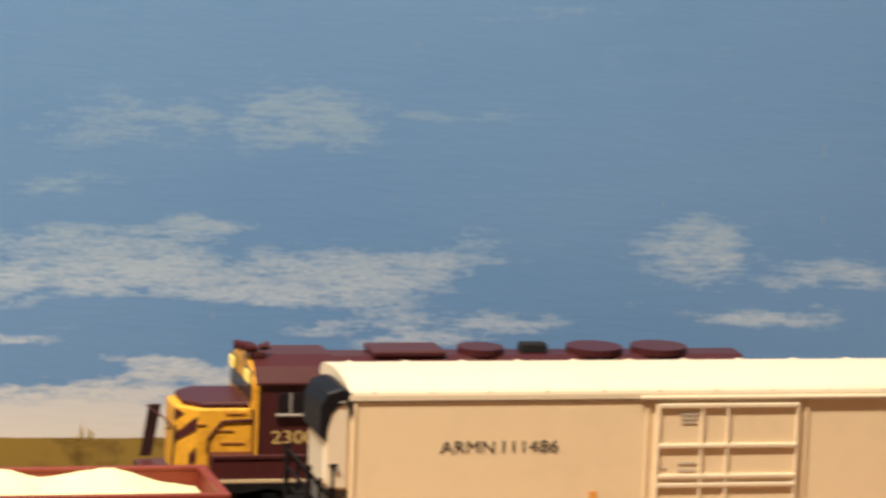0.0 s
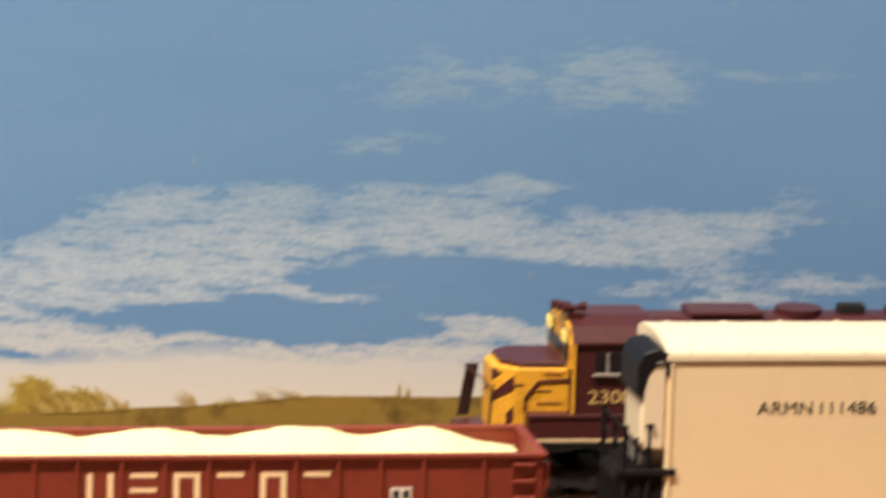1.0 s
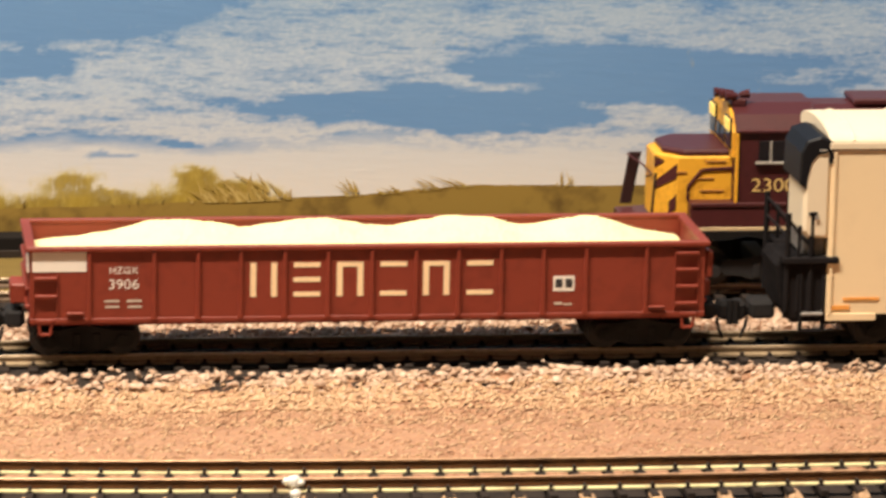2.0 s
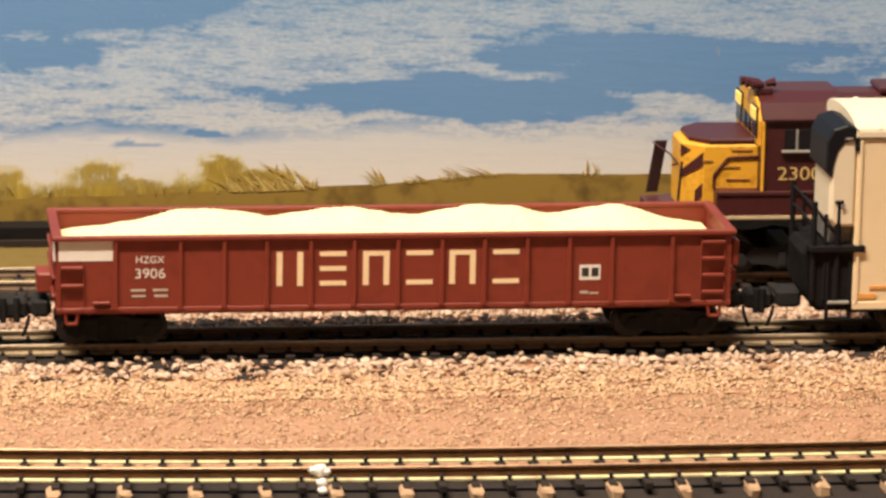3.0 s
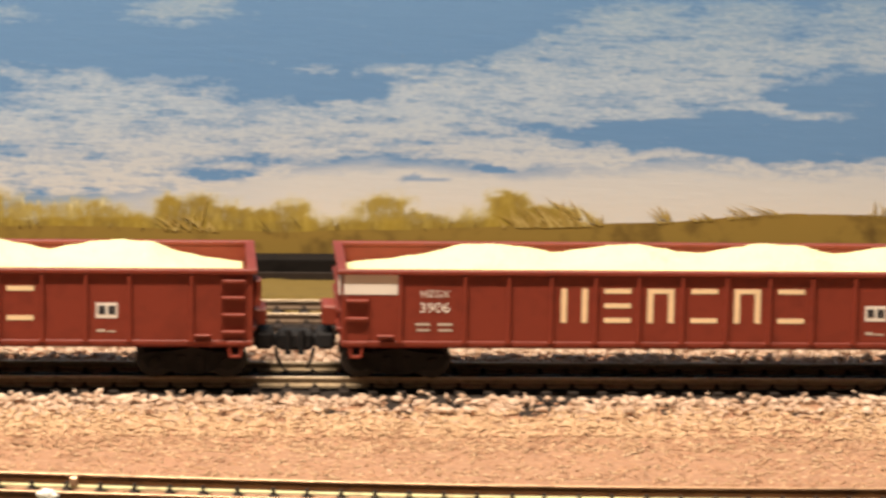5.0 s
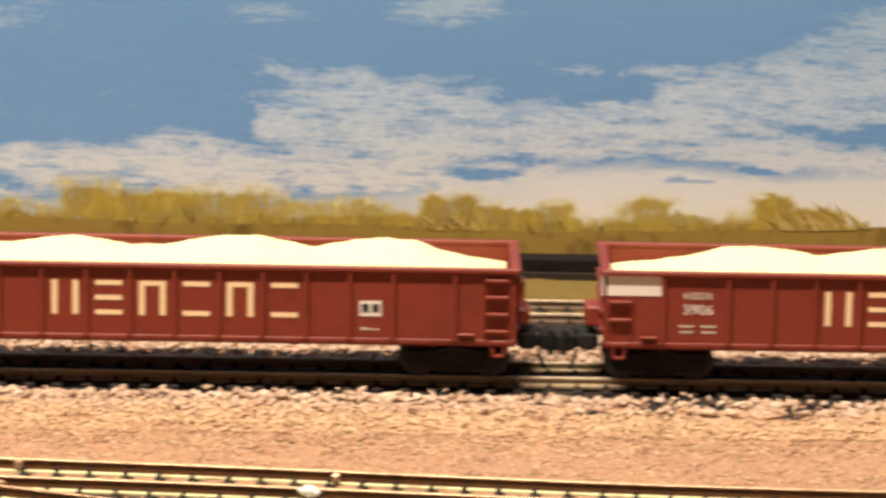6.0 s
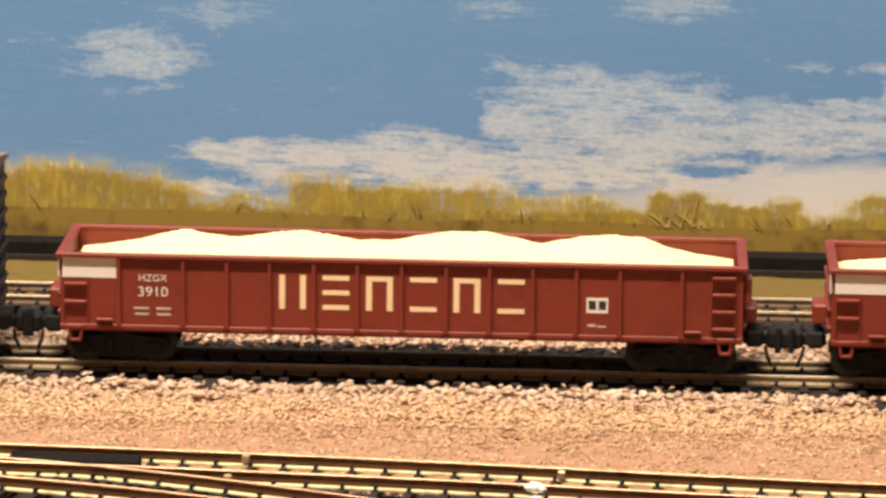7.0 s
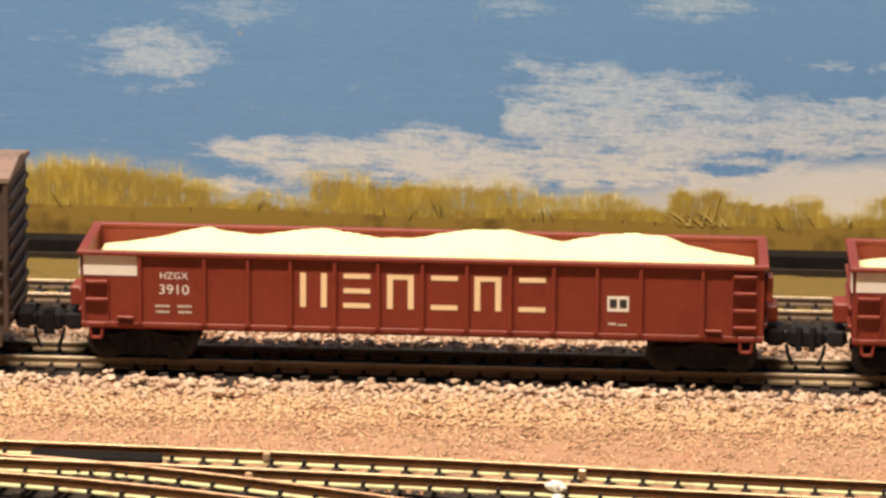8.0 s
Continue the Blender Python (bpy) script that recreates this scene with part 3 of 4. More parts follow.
def tie_mesh(top=-0.0004, half=0.0013, clip=0.0005):
    bm = bmesh.new()
    box(bm, (-half, -0.0150, top - 0.0018), (half, 0.0150, top), bev=0.0002)
    for y in (-0.00825, 0.00825):
        for s in (-1, 1):
            box(bm, (-clip, y + s * 0.0013 - 0.0010, top - 0.0001), (clip, y + s * 0.0013 + 0.0010, top + (0.0008 if top > -0.001 else 0.0013)), bev=0.0001)
    me = bpy.data.meshes.new("tie")
    bm.to_mesh(me)
    bm.free()
    me.materials.append(TIE)
    return me


TIE_MESH = tie_mesh()
TIE_LOW = tie_mesh(-0.0011, 0.0010, 0.0004)


def lay_track(name, label, plan, x0, x1, step, rail_m, top_m, foot_m):
    """plan(x): the y of the track's centre line."""
    t = thing(name, (0, 0, 0), label, "track")
    xs = list(np.arange(x0, x1, 0.01)) + [x1]
    for s, nm in ((-0.00825, "rail"), (0.00825, "rail")):
        rail_line(nm, [(x, plan(x) + s) for x in xs], rail_m, top_m, t, foot_m, bright=foot_m is not rail_m)
    x = x0
    while x < x1:
        ob = new("tie", TIE_MESH if foot_m is rail_m else TIE_LOW)
        slope = (plan(x + 0.01) - plan(x - 0.01)) / 0.02
        ob.matrix_world = pose(x + rng.normal(0, 0.0002), plan(x), 0, 0, 0, math.degrees(math.atan(slope)))
        ob.parent = t
        x += step
    return t


lay_track("main_track", "weathered brown rails on black ties in gravel", lambda x: 0.01845, -0.45, 0.60, 0.0078, RAIL, RAIL_TOP, RAIL)
lay_track("rear_track", "dull brown rails on dark ties beside the backdrop", lambda x: 0.0920, -0.45, 0.60, 0.0078, RAIL_DULL, RAIL_TOP, RAIL_DULL)
lay_track("front_track", "shiny brass rails with clips on black ties", lambda x: smooth_front(x) - 0.00825, -0.42, 0.55, 0.0085, BRASS, BRASS_TOP, BRASS_FOOT_GLINT)


def diverge_y(x):
    return float(np.interp(x, [-0.45, -0.30, -0.2154, -0.18, -0.1509, -0.1153, -0.08, -0.02], [-0.068, -0.080, -0.0885, -0.0965, -0.1055, -0.119, -0.134, -0.160]))


def smooth_diverge(x):
    return sum(diverge_y(x + d) for d in (-0.02, -0.01, 0, 0.01, 0.02)) / 5 - 0.00825


lay_track("turnout_track", "brass diverging turnout track curving off", smooth_diverge, -0.40, -0.03, 0.0085, BRASS, BRASS_TOP, BRASS_FOOT_GLINT)

for x, yoff, lab in ((0.0602, -0.0166, "bright solder blob on a rail joint"), (-0.0751, -0.0166, "bright solder blob on a rail joint")):
    bm = bmesh.new()
    for dx, dy, dz, r in ((0, 0, 0.0012, 0.0021), (0.0016, -0.0006, 0.0009, 0.0012), (-0.0017, 0, 0.0012, 0.0013), (0.0003, -0.0021, -0.0014, 0.0016), (0.0005, -0.0030, -0.0032, 0.0014)):
        s = bmesh.ops.create_icosphere(bm, subdivisions=2, radius=r)["verts"]
        for v in s:
            v.co *= 1 + 0.3 * noise.noise(v.co * 900 + Vector((x * 50, dx * 900, 0)))
            v.co = Vector((v.co.x, v.co.y * 0.7, v.co.z * 0.75)) + Vector((x + dx, smooth_front(x) + yoff + dy, dz))
    tagged(part("solder_joint", bm, SOLDER, smooth=True), lab, "solder joint", "solder joints on the front track")
for x, yoff in ((-0.1487, 0.0002), (-0.1515, -0.0190), (-0.0690, -0.001)):
    bm = bmesh.new()
    box(bm, (x - 0.0010, smooth_front(x) + yoff - 0.0016, -0.0006), (x + 0.0010, smooth_front(x) + yoff - 0.0001, 0.0018), bev=0.0004)
    tagged(part("rail_joiner", bm, CLAY if x < -0.1 else BRASS_TOP), "small tan metal joiner gripping a brass rail", "rail joiner", "joiners on the front track")
bm = bmesh.new()
prism(bm, [(-0.2085, smooth_front(-0.2085) - 0.0086), (-0.1752, smooth_front(-0.1752) - 0.0076), (-0.1752, smooth_front(-0.1752) - 0.0010), (-0.2085, smooth_front(-0.2085) - 0.0010)], "z", -0.0030, 0.0006, bev=0.0004)
tagged(part("turnout_machine", bm, STRIP), "flat black plastic turnout machine beside the brass rail", "turnout machine")
# dabs of filler between every second pair of ties
x = -0.005
while x < 0.5:
    bm = bmesh.new()
    yb = smooth_front(x) - 0.0165
    box(bm, (x - 0.0016, yb - 0.0105, -0.0050), (x + 0.0016, yb - 0.0016, -0.0018), bev=0.0006)
    for v in bm.verts:
        v.co += Vector((noise.noise(v.co * 700), noise.noise(v.co * 700 + Vector((9, 0, 0))), noise.noise(v.co * 500))) * 0.0007
    tagged(part("filler_dab", bm, CLAY), "rough tan filler dab between two ties", "filler", "filler dabs along the front track")
    x += 0.0172


def scatter(name, material, regions, label):
    """Many small broken stones in one mesh. regions: x0, x1, y0, y1, count, least, most radius, height."""
    ico = bmesh.new()
    bmesh.ops.create_icosphere(ico, subdivisions=1, radius=1)
    base = np.array([v.co[:] for v in ico.verts])
    tri = np.array([[v.index for v in f.verts] for f in ico.faces])
    ico.free()
    V, F, off = [], [], 0
    for x0, x1, y0, y1, count, r0, r1, lift in regions:
        for _ in range(count):
            x, y = rng.uniform(x0, x1), rng.uniform(y0, y1)
            if lift > 0.0003 and noise.noise((x * 90, y * 160, 4)) < -0.46:
                continue
            if -0.0135 < y < 0.0035 and bare(x, y) and rng.random() < 0.90:
                continue
            r = rng.uniform(r0, r1)
            v = base * rng.uniform(0.5, 1.2, (12, 1)) * r * np.array([1.2 if lift > 0.0003 else 1.5, 1.0, 0.55 if lift > 0.0003 else 0.24])
            a = rng.uniform(0, 6.28)
            c, s = math.cos(a), math.sin(a)
            t = rng.normal(0, 0.5)
            ct, st = math.cos(t), math.sin(t)
            v = v @ np.array([[c, s, 0], [-s, c, 0], [0, 0, 1]]) @ np.array([[ct, 0, st], [0, 1, 0], [-st, 0, ct]])
            bank = max(0.0, 1 - abs(y - 0.018) / 0.045)
            z = -0.0035 + 0.0018 * min(1, bank * 1.6) + r * (0.18 if lift > 0.0003 else 0.0) + lift * rng.random()
            z += 0.0007 * noise.noise((x * 40, y * 40, 1)) if y < 0.1 else 0
            V.append(v + (x, y, z))
            F.append(tri + off)
            off += 12
    V, F = np.concatenate(V), np.concatenate(F)
    me = bpy.data.meshes.new(name)
    me.vertices.add(len(V))
    me.vertices.foreach_set("co", V.ravel())
    me.loops.add(F.size)
    me.loops.foreach_set("vertex_index", F.ravel().astype(np.int32))
    me.polygons.add(len(F))
    me.polygons.foreach_set("loop_start", np.arange(0, F.size, 3, dtype=np.int32))
    me.update(calc_edges=True)
    me.materials.append(material)
    return tagged(new(name, me), label, "gravel", kind="stuff")


scatter("ballast_stones", STONE, [
    (-0.30, 0.44, -0.0120, 0.0015, 6200, 0.0006, 0.0013, 0.0009), (-0.30, 0.44, -0.0220, -0.0110, 1300, 0.0006, 0.0011, 0.0007), (-0.30, 0.44, -0.0060, 0.0030, 2000, 0.0008, 0.0015, 0.0017),
    (-0.30, 0.44, 0.0350, 0.0760, 8500, 0.0007, 0.0015, 0.0014), (-0.30, 0.44, 0.0280, 0.0360, 900, 0.0007, 0.0014, 0.0010),
    (-0.30, 0.44, 0.1040, 0.1090, 800, 0.0006, 0.0012, 0.0040)], "coarse cream ballast stones along the tracks")
scatter("ballast_chips", AMBER, [(-0.29, 0.36, -0.0245, -0.0075, 12000, 0.0005, 0.0010, 0.0006), (-0.29, 0.36, -0.0330, -0.0220, 5200, 0.0005, 0.0010, 0.0005), (-0.29, 0.36, -0.0470, -0.0300, 3600, 0.0006, 0.0010, 0.0002), (-0.29, 0.36, -0.0800, -0.0420, 2600, 0.0006, 0.0010, 0.0002)], "amber ballast chips on the bank below the stones")
scatter("ballast_grit", GRIT, [(-0.28, 0.32, -0.0980, -0.0180, 20000, 0.0005, 0.0011, -0.0002), (-0.28, 0.32, -0.045, -0.001, 9000, 0.0006, 0.0011, 0.0003)], "fine sandy tan ballast grit")


def loose_stones():
    """Single stones along the crest of the bank, each an object on one of a few shared meshes."""
    m = bpy.data.materials.new("loose_ballast_stone")
    m.use_nodes = True
    nt = m.node_tree
    info = nt.nodes.new("ShaderNodeObjectInfo")
    grain = noise_node(nt, nt.nodes.new("ShaderNodeTexCoord").outputs["Object"], 2500, 3)
    col = mix_colour(nt, info.outputs["Random"], (0.44, 0.29, 0.20), (0.76, 0.57, 0.44))
    nt.links.new(mix_colour(nt, math_node(nt, "MULTIPLY", grain, 0.3), col, (0.40, 0.27, 0.17)), nt.nodes["Principled BSDF"].inputs["Base Color"])
    nt.nodes["Principled BSDF"].inputs["Roughness"].default_value = 0.95
    shapes = []
    for k in range(8):
        bm = bmesh.new()
        bmesh.ops.create_icosphere(bm, subdivisions=1, radius=0.0013)
        for v in bm.verts:
            v.co *= rng.uniform(0.6, 1.15)
            v.co.z *= 0.7
        me = bpy.data.meshes.new("stone")
        bm.to_mesh(me)
        bm.free()
        me.materials.append(m)
        shapes.append(me)
    for k in range(280):
        x, y = -0.262 + 0.00171 * k + rng.uniform(-0.0012, 0.0012), rng.uniform(-0.0065, -0.0008)
        if bare(x, y) and rng.random() < 0.7:
            y = rng.uniform(-0.015, -0.012)
        ob = new("stone", shapes[k % 8])
        r = rng.uniform(0.75, 1.35)
        ob.matrix_world = pose(x, y, -0.0012 + 0.0004 * r, rng.uniform(-20, 20), rng.uniform(-20, 20), rng.uniform(0, 360)) @ Matrix.Diagonal((1.2 * r, r, r, 1))
        ob.parent = SOIL


loose_stones()


# ---- rolling stock ----
def truck(parent, xc, yc, wheel_r=0.0048, base=0.0097, material=BLACK):
    """A two-axle bogie: side frames, bolster, four wheels on two axles. z from the rail head."""
    tr = part("truck", B((xc - 0.0025, yc - 0.011, 0.0045), (xc + 0.0025, yc + 0.011, 0.0085), bev=0.0004), material, parent)
    for s in (-1, 1):
        y = yc + s * 0.0125
        bm = prism(bmesh.new(), [(xc - 0.0138, 0.0062), (xc - 0.0126, 0.0080), (xc - 0.0060, 0.0083), (xc, 0.0096), (xc + 0.0060, 0.0083), (xc + 0.0126, 0.0080), (xc + 0.0138, 0.0062),
                                 (xc + 0.0120, 0.0036), (xc + 0.0075, 0.0034), (xc + 0.0030, 0.0020), (xc - 0.0030, 0.0020), (xc - 0.0075, 0.0034), (xc - 0.0120, 0.0036)], "y", y - 0.0009, y + 0.0009, bev=0.0002)
        for k in (-1, 1):
            rod(bm, (xc + k * base, y - s * 0.0002, 0.0050), (xc + k * base, y + s * 0.0018, 0.0050), 0.0018, 12)
            box(bm, (xc + k * 0.0026 - 0.0011, min(y, y + s * 0.0014), 0.0030), (xc + k * 0.0026 + 0.0011, max(y, y + s * 0.0014), 0.0072), bev=0.0002)
        part("side_frame", bm, material, tr)
    for k in (-1, 1):
        for s in (-1, 1):
            bm = bmesh.new()
            y = yc + s * 0.00825
            rod(bm, (xc + k * base, y - 0.0010, 0.0049), (xc + k * base, y + 0.0010, 0.0049), wheel_r, 28)
            rod(bm, (xc + k * base, y - s * 0.0016, 0.0049), (xc + k * base, y - s * 0.0009, 0.0049), wheel_r + 0.0006, 28)
            part("wheel", bm, WHEEL, tr)
        part("axle", rod(bmesh.new(), (xc + k * base, yc - 0.008, 0.0049), (xc + k * base, yc + 0.008, 0.0049), 0.0008), WHEEL, tr)
    return tr


def coupler(parent, x, s, yc, reach):
    """A knuckle coupler with its hanging trip pin; s: the way it points."""
    bm = bmesh.new()
    tip = x + s * reach
    box(bm, (min(x, tip), yc - 0.0016, 0.0068), (max(x, tip), yc + 0.0016, 0.0098), bev=0.0004)
    box(bm, (min(tip - s * 0.0042, tip + s * 0.0018), yc - 0.0034, 0.0060), (max(tip - s * 0.0042, tip + s * 0.0018), yc + 0.0030, 0.0112), bev=0.0010)
    box(bm, (min(x + s * 0.0006, tip - s * 0.0050), yc - 0.0046, 0.0066), (max(x + s * 0.0006, tip - s * 0.0050), yc + 0.0046, 0.0116), bev=0.0009)
    rod(bm, (tip - s * 0.0010, yc - 0.0036, 0.0052), (tip - s * 0.0010, yc - 0.0036, 0.0120), 0.0009, 10)
    c = part("coupler", bm, BLACK, parent)
    q = tip - s * 0.0036
    part("trip_pin", bent(bmesh.new(), [(q - s * 0.0008, yc - 0.0026, 0.0068), (q - s * 0.0003, yc - 0.0026, 0.0040), (q + s * 0.0010, yc - 0.0026, 0.0010)], 0.00050), BLACK, c)
    return c


GL, GW = 0.1858, 0.0368  # gondola body
RIBS = [0.0169, 0.0343, 0.0461, 0.0576, 0.0695, 0.0812, 0.0931, 0.1051, 0.1167, 0.1284, 0.1400, 0.1517, 0.1683]


def gondola(x0, number, label):
    g = thing("gondola_car", (x0, 0, RAIL_Z), label, "gondola", "red gondolas of the train")
    y0, y1 = 0.0010, GW - 0.0010
    for a, b, s in ((y0, y0 + 0.0009, -1), (y1 - 0.0009, y1, 1)):
        side = part("side_panel", B((0.0012, a, 0.0114), (GL - 0.0012, b, 0.0308)), OXIDE, g)
        out = a if s < 0 else b
        for x in RIBS:
            bm = prism(bmesh.new(), [(x - 0.0005, 0.0306), (x + 0.0005, 0.0306), (x + 0.0006, 0.0135), (x + 0.0009, 0.0118), (x - 0.0009, 0.0118), (x - 0.0006, 0.0135)], "y",
                       min(out + s * 0.00085, out - s * 0.0001), max(out + s * 0.00085, out - s * 0.0001), bev=0.00015)
            part("rib", bm, OXIDE, side)
        part("sill", B((0.0010, min(out, out + s * 0.0005), 0.0111), (GL - 0.0010, max(out, out + s * 0.0005), 0.0124), bev=0.00015), OXIDE, side)
    part("floor", B((0.0012, y0, 0.0105), (GL - 0.0012, y1, 0.0118)), OXIDE_IN, g)
    part("centre_sill", B((0.030, 0.0145, 0.0070), (GL - 0.030, 0.0223, 0.0105), bev=0.0003), BLACK, g)
    for xa, xb, s in ((0.0010, 0.0019, -1), (GL - 0.0019, GL - 0.0010, 1)):
        e = part("end_wall", B((xa, y0 + 0.0008, 0.0114), (xb, y1 - 0.0008, 0.0307)), OXIDE_IN, g)
        o = xa if s < 0 else xb
        for z in (0.015, 0.020, 0.025):
            part("end_rib", B((min(o, o + s * 0.0010), y0 + 0.002, z - 0.0006), (max(o, o + s * 0.0010), y1 - 0.002, z + 0.0006), bev=0.0003), OXIDE, e)
    # top chords, lapping each other end to end
    for a, b in ((-0.0001, 0.0021), (GW - 0.0021, GW + 0.0001)):
        part("top_chord", B((0, a, 0.0308), (GL, b, 0.0320), bev=0.0002), OXIDE, g)
    for a, b in ((0.0, 0.0026), (GL - 0.0026, GL)):
        part("top_chord", B((a, 0.0021, 0.0306), (b, GW - 0.0021, 0.0320), bev=0.0002), OXIDE, g)
    # ladders and steps on the near and far corners
    for s, y in ((-1, y0), (1, y1)):
        for xa, xb, zs in ((0.0023, 0.0082, (0.0186, 0.0235)), (0.1765, 0.1826, (0.0148, 0.0195, 0.0242, 0.0288))):
            top = zs[-1] + 0.0012
            lad = part("ladder", B((xa - 0.0004, min(y, y + s * 0.0006), 0.0128), (xa, max(y, y + s * 0.0006), top), bev=0.0001), OXIDE, g)
            box_r = B((xb, min(y, y + s * 0.0006), 0.0128), (xb + 0.0004, max(y, y + s * 0.0006), top), bev=0.0001)
            part("stile", box_r, OXIDE, lad)
            for z in zs:
                part("rung", B((xa, min(y, y + s * 0.0013), z - 0.0004), (xb, max(y, y + s * 0.0013), z + 0.0004), bev=0.00015), OXIDE, lad)
        for xa, xb in ((0.0028, 0.0075), (0.1778, 0.1825)):
            bm = bmesh.new()
            yy = y + s * 0.0004
            box(bm, (xa, yy - 0.0007, 0.0112), (xb, yy + 0.0007, 0.0124), bev=0.0002)
            bent(bm, [(xa + 0.0006, yy, 0.0115), (xa + 0.0010, yy, 0.0080), (xb - 0.0010, yy, 0.0080), (xb - 0.0006, yy, 0.0115)], 0.00045)
            part("stirrup_step", bm, OXIDE, g)
        for xa in (0.0108, 0.1690):
            part("grab_iron", B((xa, min(y + s * 0.0002, y + s * 0.0014), 0.0136), (xa + 0.0046, max(y + s * 0.0002, y + s * 0.0014), 0.0142), bev=0.0002), OXIDE, g)
    part("corner_patch", B((0.0017, y0 - 0.00015, 0.0252), (0.0162, y0 + 0.0002, 0.0306)), WHITE, g, "white painted corner patch")
    part("corner_patch", B((0.0004, 0.0012, 0.0250), (0.0009, 0.0075, 0.0298), bev=0.0001), WHITE, g, "white painted corner patch")
    part("brake_housing", B((GL - 0.0008, 0.0020, 0.0215), (GL + 0.0012, 0.0075, 0.0288), bev=0.0004), OXIDE, g)
    part("draft_box", B((-0.0036, 0.0135, 0.0135), (0.0010, 0.0233, 0.0190), bev=0.0005), OXIDE, g)
    part("draft_box", B((GL - 0.0010, 0.0135, 0.0135), (GL + 0.0030, 0.0233, 0.0180), bev=0.0005), OXIDE, g)
    # painted owner's name as plain cream bars, one cluster a panel
    yl, w = y0 - 0.00012, 0.0013
    z0, z1 = 0.0177, 0.0271
    zm = (z0 + z1) / 2

    def bar(xa, xb, za, zb):
        part("painted_bar", B((xa, yl, za), (xb, y0 + 0.0001, zb)), CREAM, g, "cream painted bar")
    for i, x in enumerate((0.0602, 0.0719, 0.0836, 0.0954, 0.1071, 0.1190)):
        r = x + 0.0072
        if i in (0, 2, 4):
            bar(x, x + 0.0016, z0, z1), bar(r - 0.0016, r, z0, z1)
        elif i == 1:
            bar(x, r, z1 - w, z1), bar(x, r, zm - w / 2, zm + w / 2), bar(x, r, z0, z0 + w)
        else:
            bar(x, r, z1 - w, z1), bar(x, r, z0, z0 + w)
        if i in (2, 4):
            bar(x + 0.0016, r - 0.0016, z1 - w, z1)
    lettering("reporting_mark", "HZGX", 0.0224, 0.0300, 0.0245, 0.0264, yl, WHITE, g, "white printed letters")
    lettering("road_number", number, 0.0222, 0.0302, 0.0203, 0.0230, yl, WHITE, g, "white printed number")
    for xa, xb in ((0.0210, 0.0250), (0.0270, 0.0310)):
        for z in (0.0170, 0.0154):
            part("data_line", B((xa + (0.0154 == z) * 0.0003, yl, z - 0.0003), (xb, y0 + 0.0001, z + 0.0003)), FAINT, g, "small white print")
    part("data_panel", B((0.1428, yl, 0.0184), (0.1486, y0 + 0.0001, 0.0226)), WHITE, g, "white framed emblem panel")
    for xa in (0.1434, 0.1461):
        part("panel_mark", B((xa, yl - 0.0001, 0.0195), (xa + 0.0019, yl, 0.0218)), INK, g, "black emblem block")
    part("data_line", B((0.1431, yl, 0.0146), (0.1453, y0 + 0.0001, 0.0153)), FAINT, g, "small white print")
    part("data_line", B((0.1457, yl, 0.0145), (0.1481, y0 + 0.0001, 0.0149)), FAINT, g, "small white print")
    truck(g, 0.0165, GW / 2)
    truck(g, 0.1685, GW / 2)
    coupler(g, 0.0005, -1, GW / 2, 0.0105)
    coupler(g, GL - 0.0005, 1, GW / 2, 0.0105)
    return g


def gravel_load(x0, seed, peaks):
    """A heaped load with four humps, lying inside the car."""
    nx, ny = 330, 56
    verts, faces = [], []
    for j in range(ny):
        v = j / (ny - 1)
        y = 0.0022 + v * (GW - 0.0044)
        for i in range(nx):
            u = i / (nx - 1)
            x = 0.0028 + u * (GL - 0.0056)
            h = max(a * math.exp(-((x - c) / w) ** 2) for c, a, w in peaks)
            h = max(h, 0.0026 * min(1, (x - 0.004) / 0.03, (GL - 0.004 - x) / 0.03))
            across = max(0.0, 1 - abs(v - 0.5) / 0.5) ** 0.75
            z = 0.0298 - 0.0018 * v + h * across + 0.0012 * min(1, across * 3) * min(1, (GL - x) / 0.010)
            z += 0.00055 * noise.noise((x * 160, y * 160, seed)) + 0.00030 * noise.noise((x * 900, y * 900, seed)) + 0.00022 * noise.noise((x * 2500, y * 2500, seed))
            end = min(1, max(0, (x - 0.0030) / 0.030), max(0, (GL - 0.0024 - x) / 0.026))
            z = 0.0262 + (z - 0.0262) * end ** 0.6
            if j in (0, ny - 1) or i in (0, nx - 1):
                z = 0.0119
            verts.append((x, y, z))
    for j in range(ny - 1):
        for i in range(nx - 1):
            k = j * nx + i
            faces.append((k, k + 1, k + nx + 1, k + nx))
    ob = mesh_from("gravel_load", verts, faces, LOAD)
    ob.location = (x0, 0, RAIL_Z)
    ob.data.shade_smooth()
    return tagged(ob, "heaped white gravel load filling the red gondola", "gravel load", "loads of the gondolas")


gondola(0.0, "3906", "oxide red ribbed gondola with cream bars, gravel filled")
gravel_load(0.0, 1.0, ((0.041, 0.0052, 0.024), (0.079, 0.0054, 0.020), (0.119, 0.0057, 0.0215), (0.156, 0.0053, 0.020)))
gondola(-0.2074, "3910", "oxide red ribbed gondola coupled beside the brown boxcar")
gravel_load(-0.2074, 5.0, ((0.030, 0.0050, 0.019), (0.064, 0.0052, 0.020), (0.110, 0.0061, 0.024), (0.150, 0.0060, 0.023)))


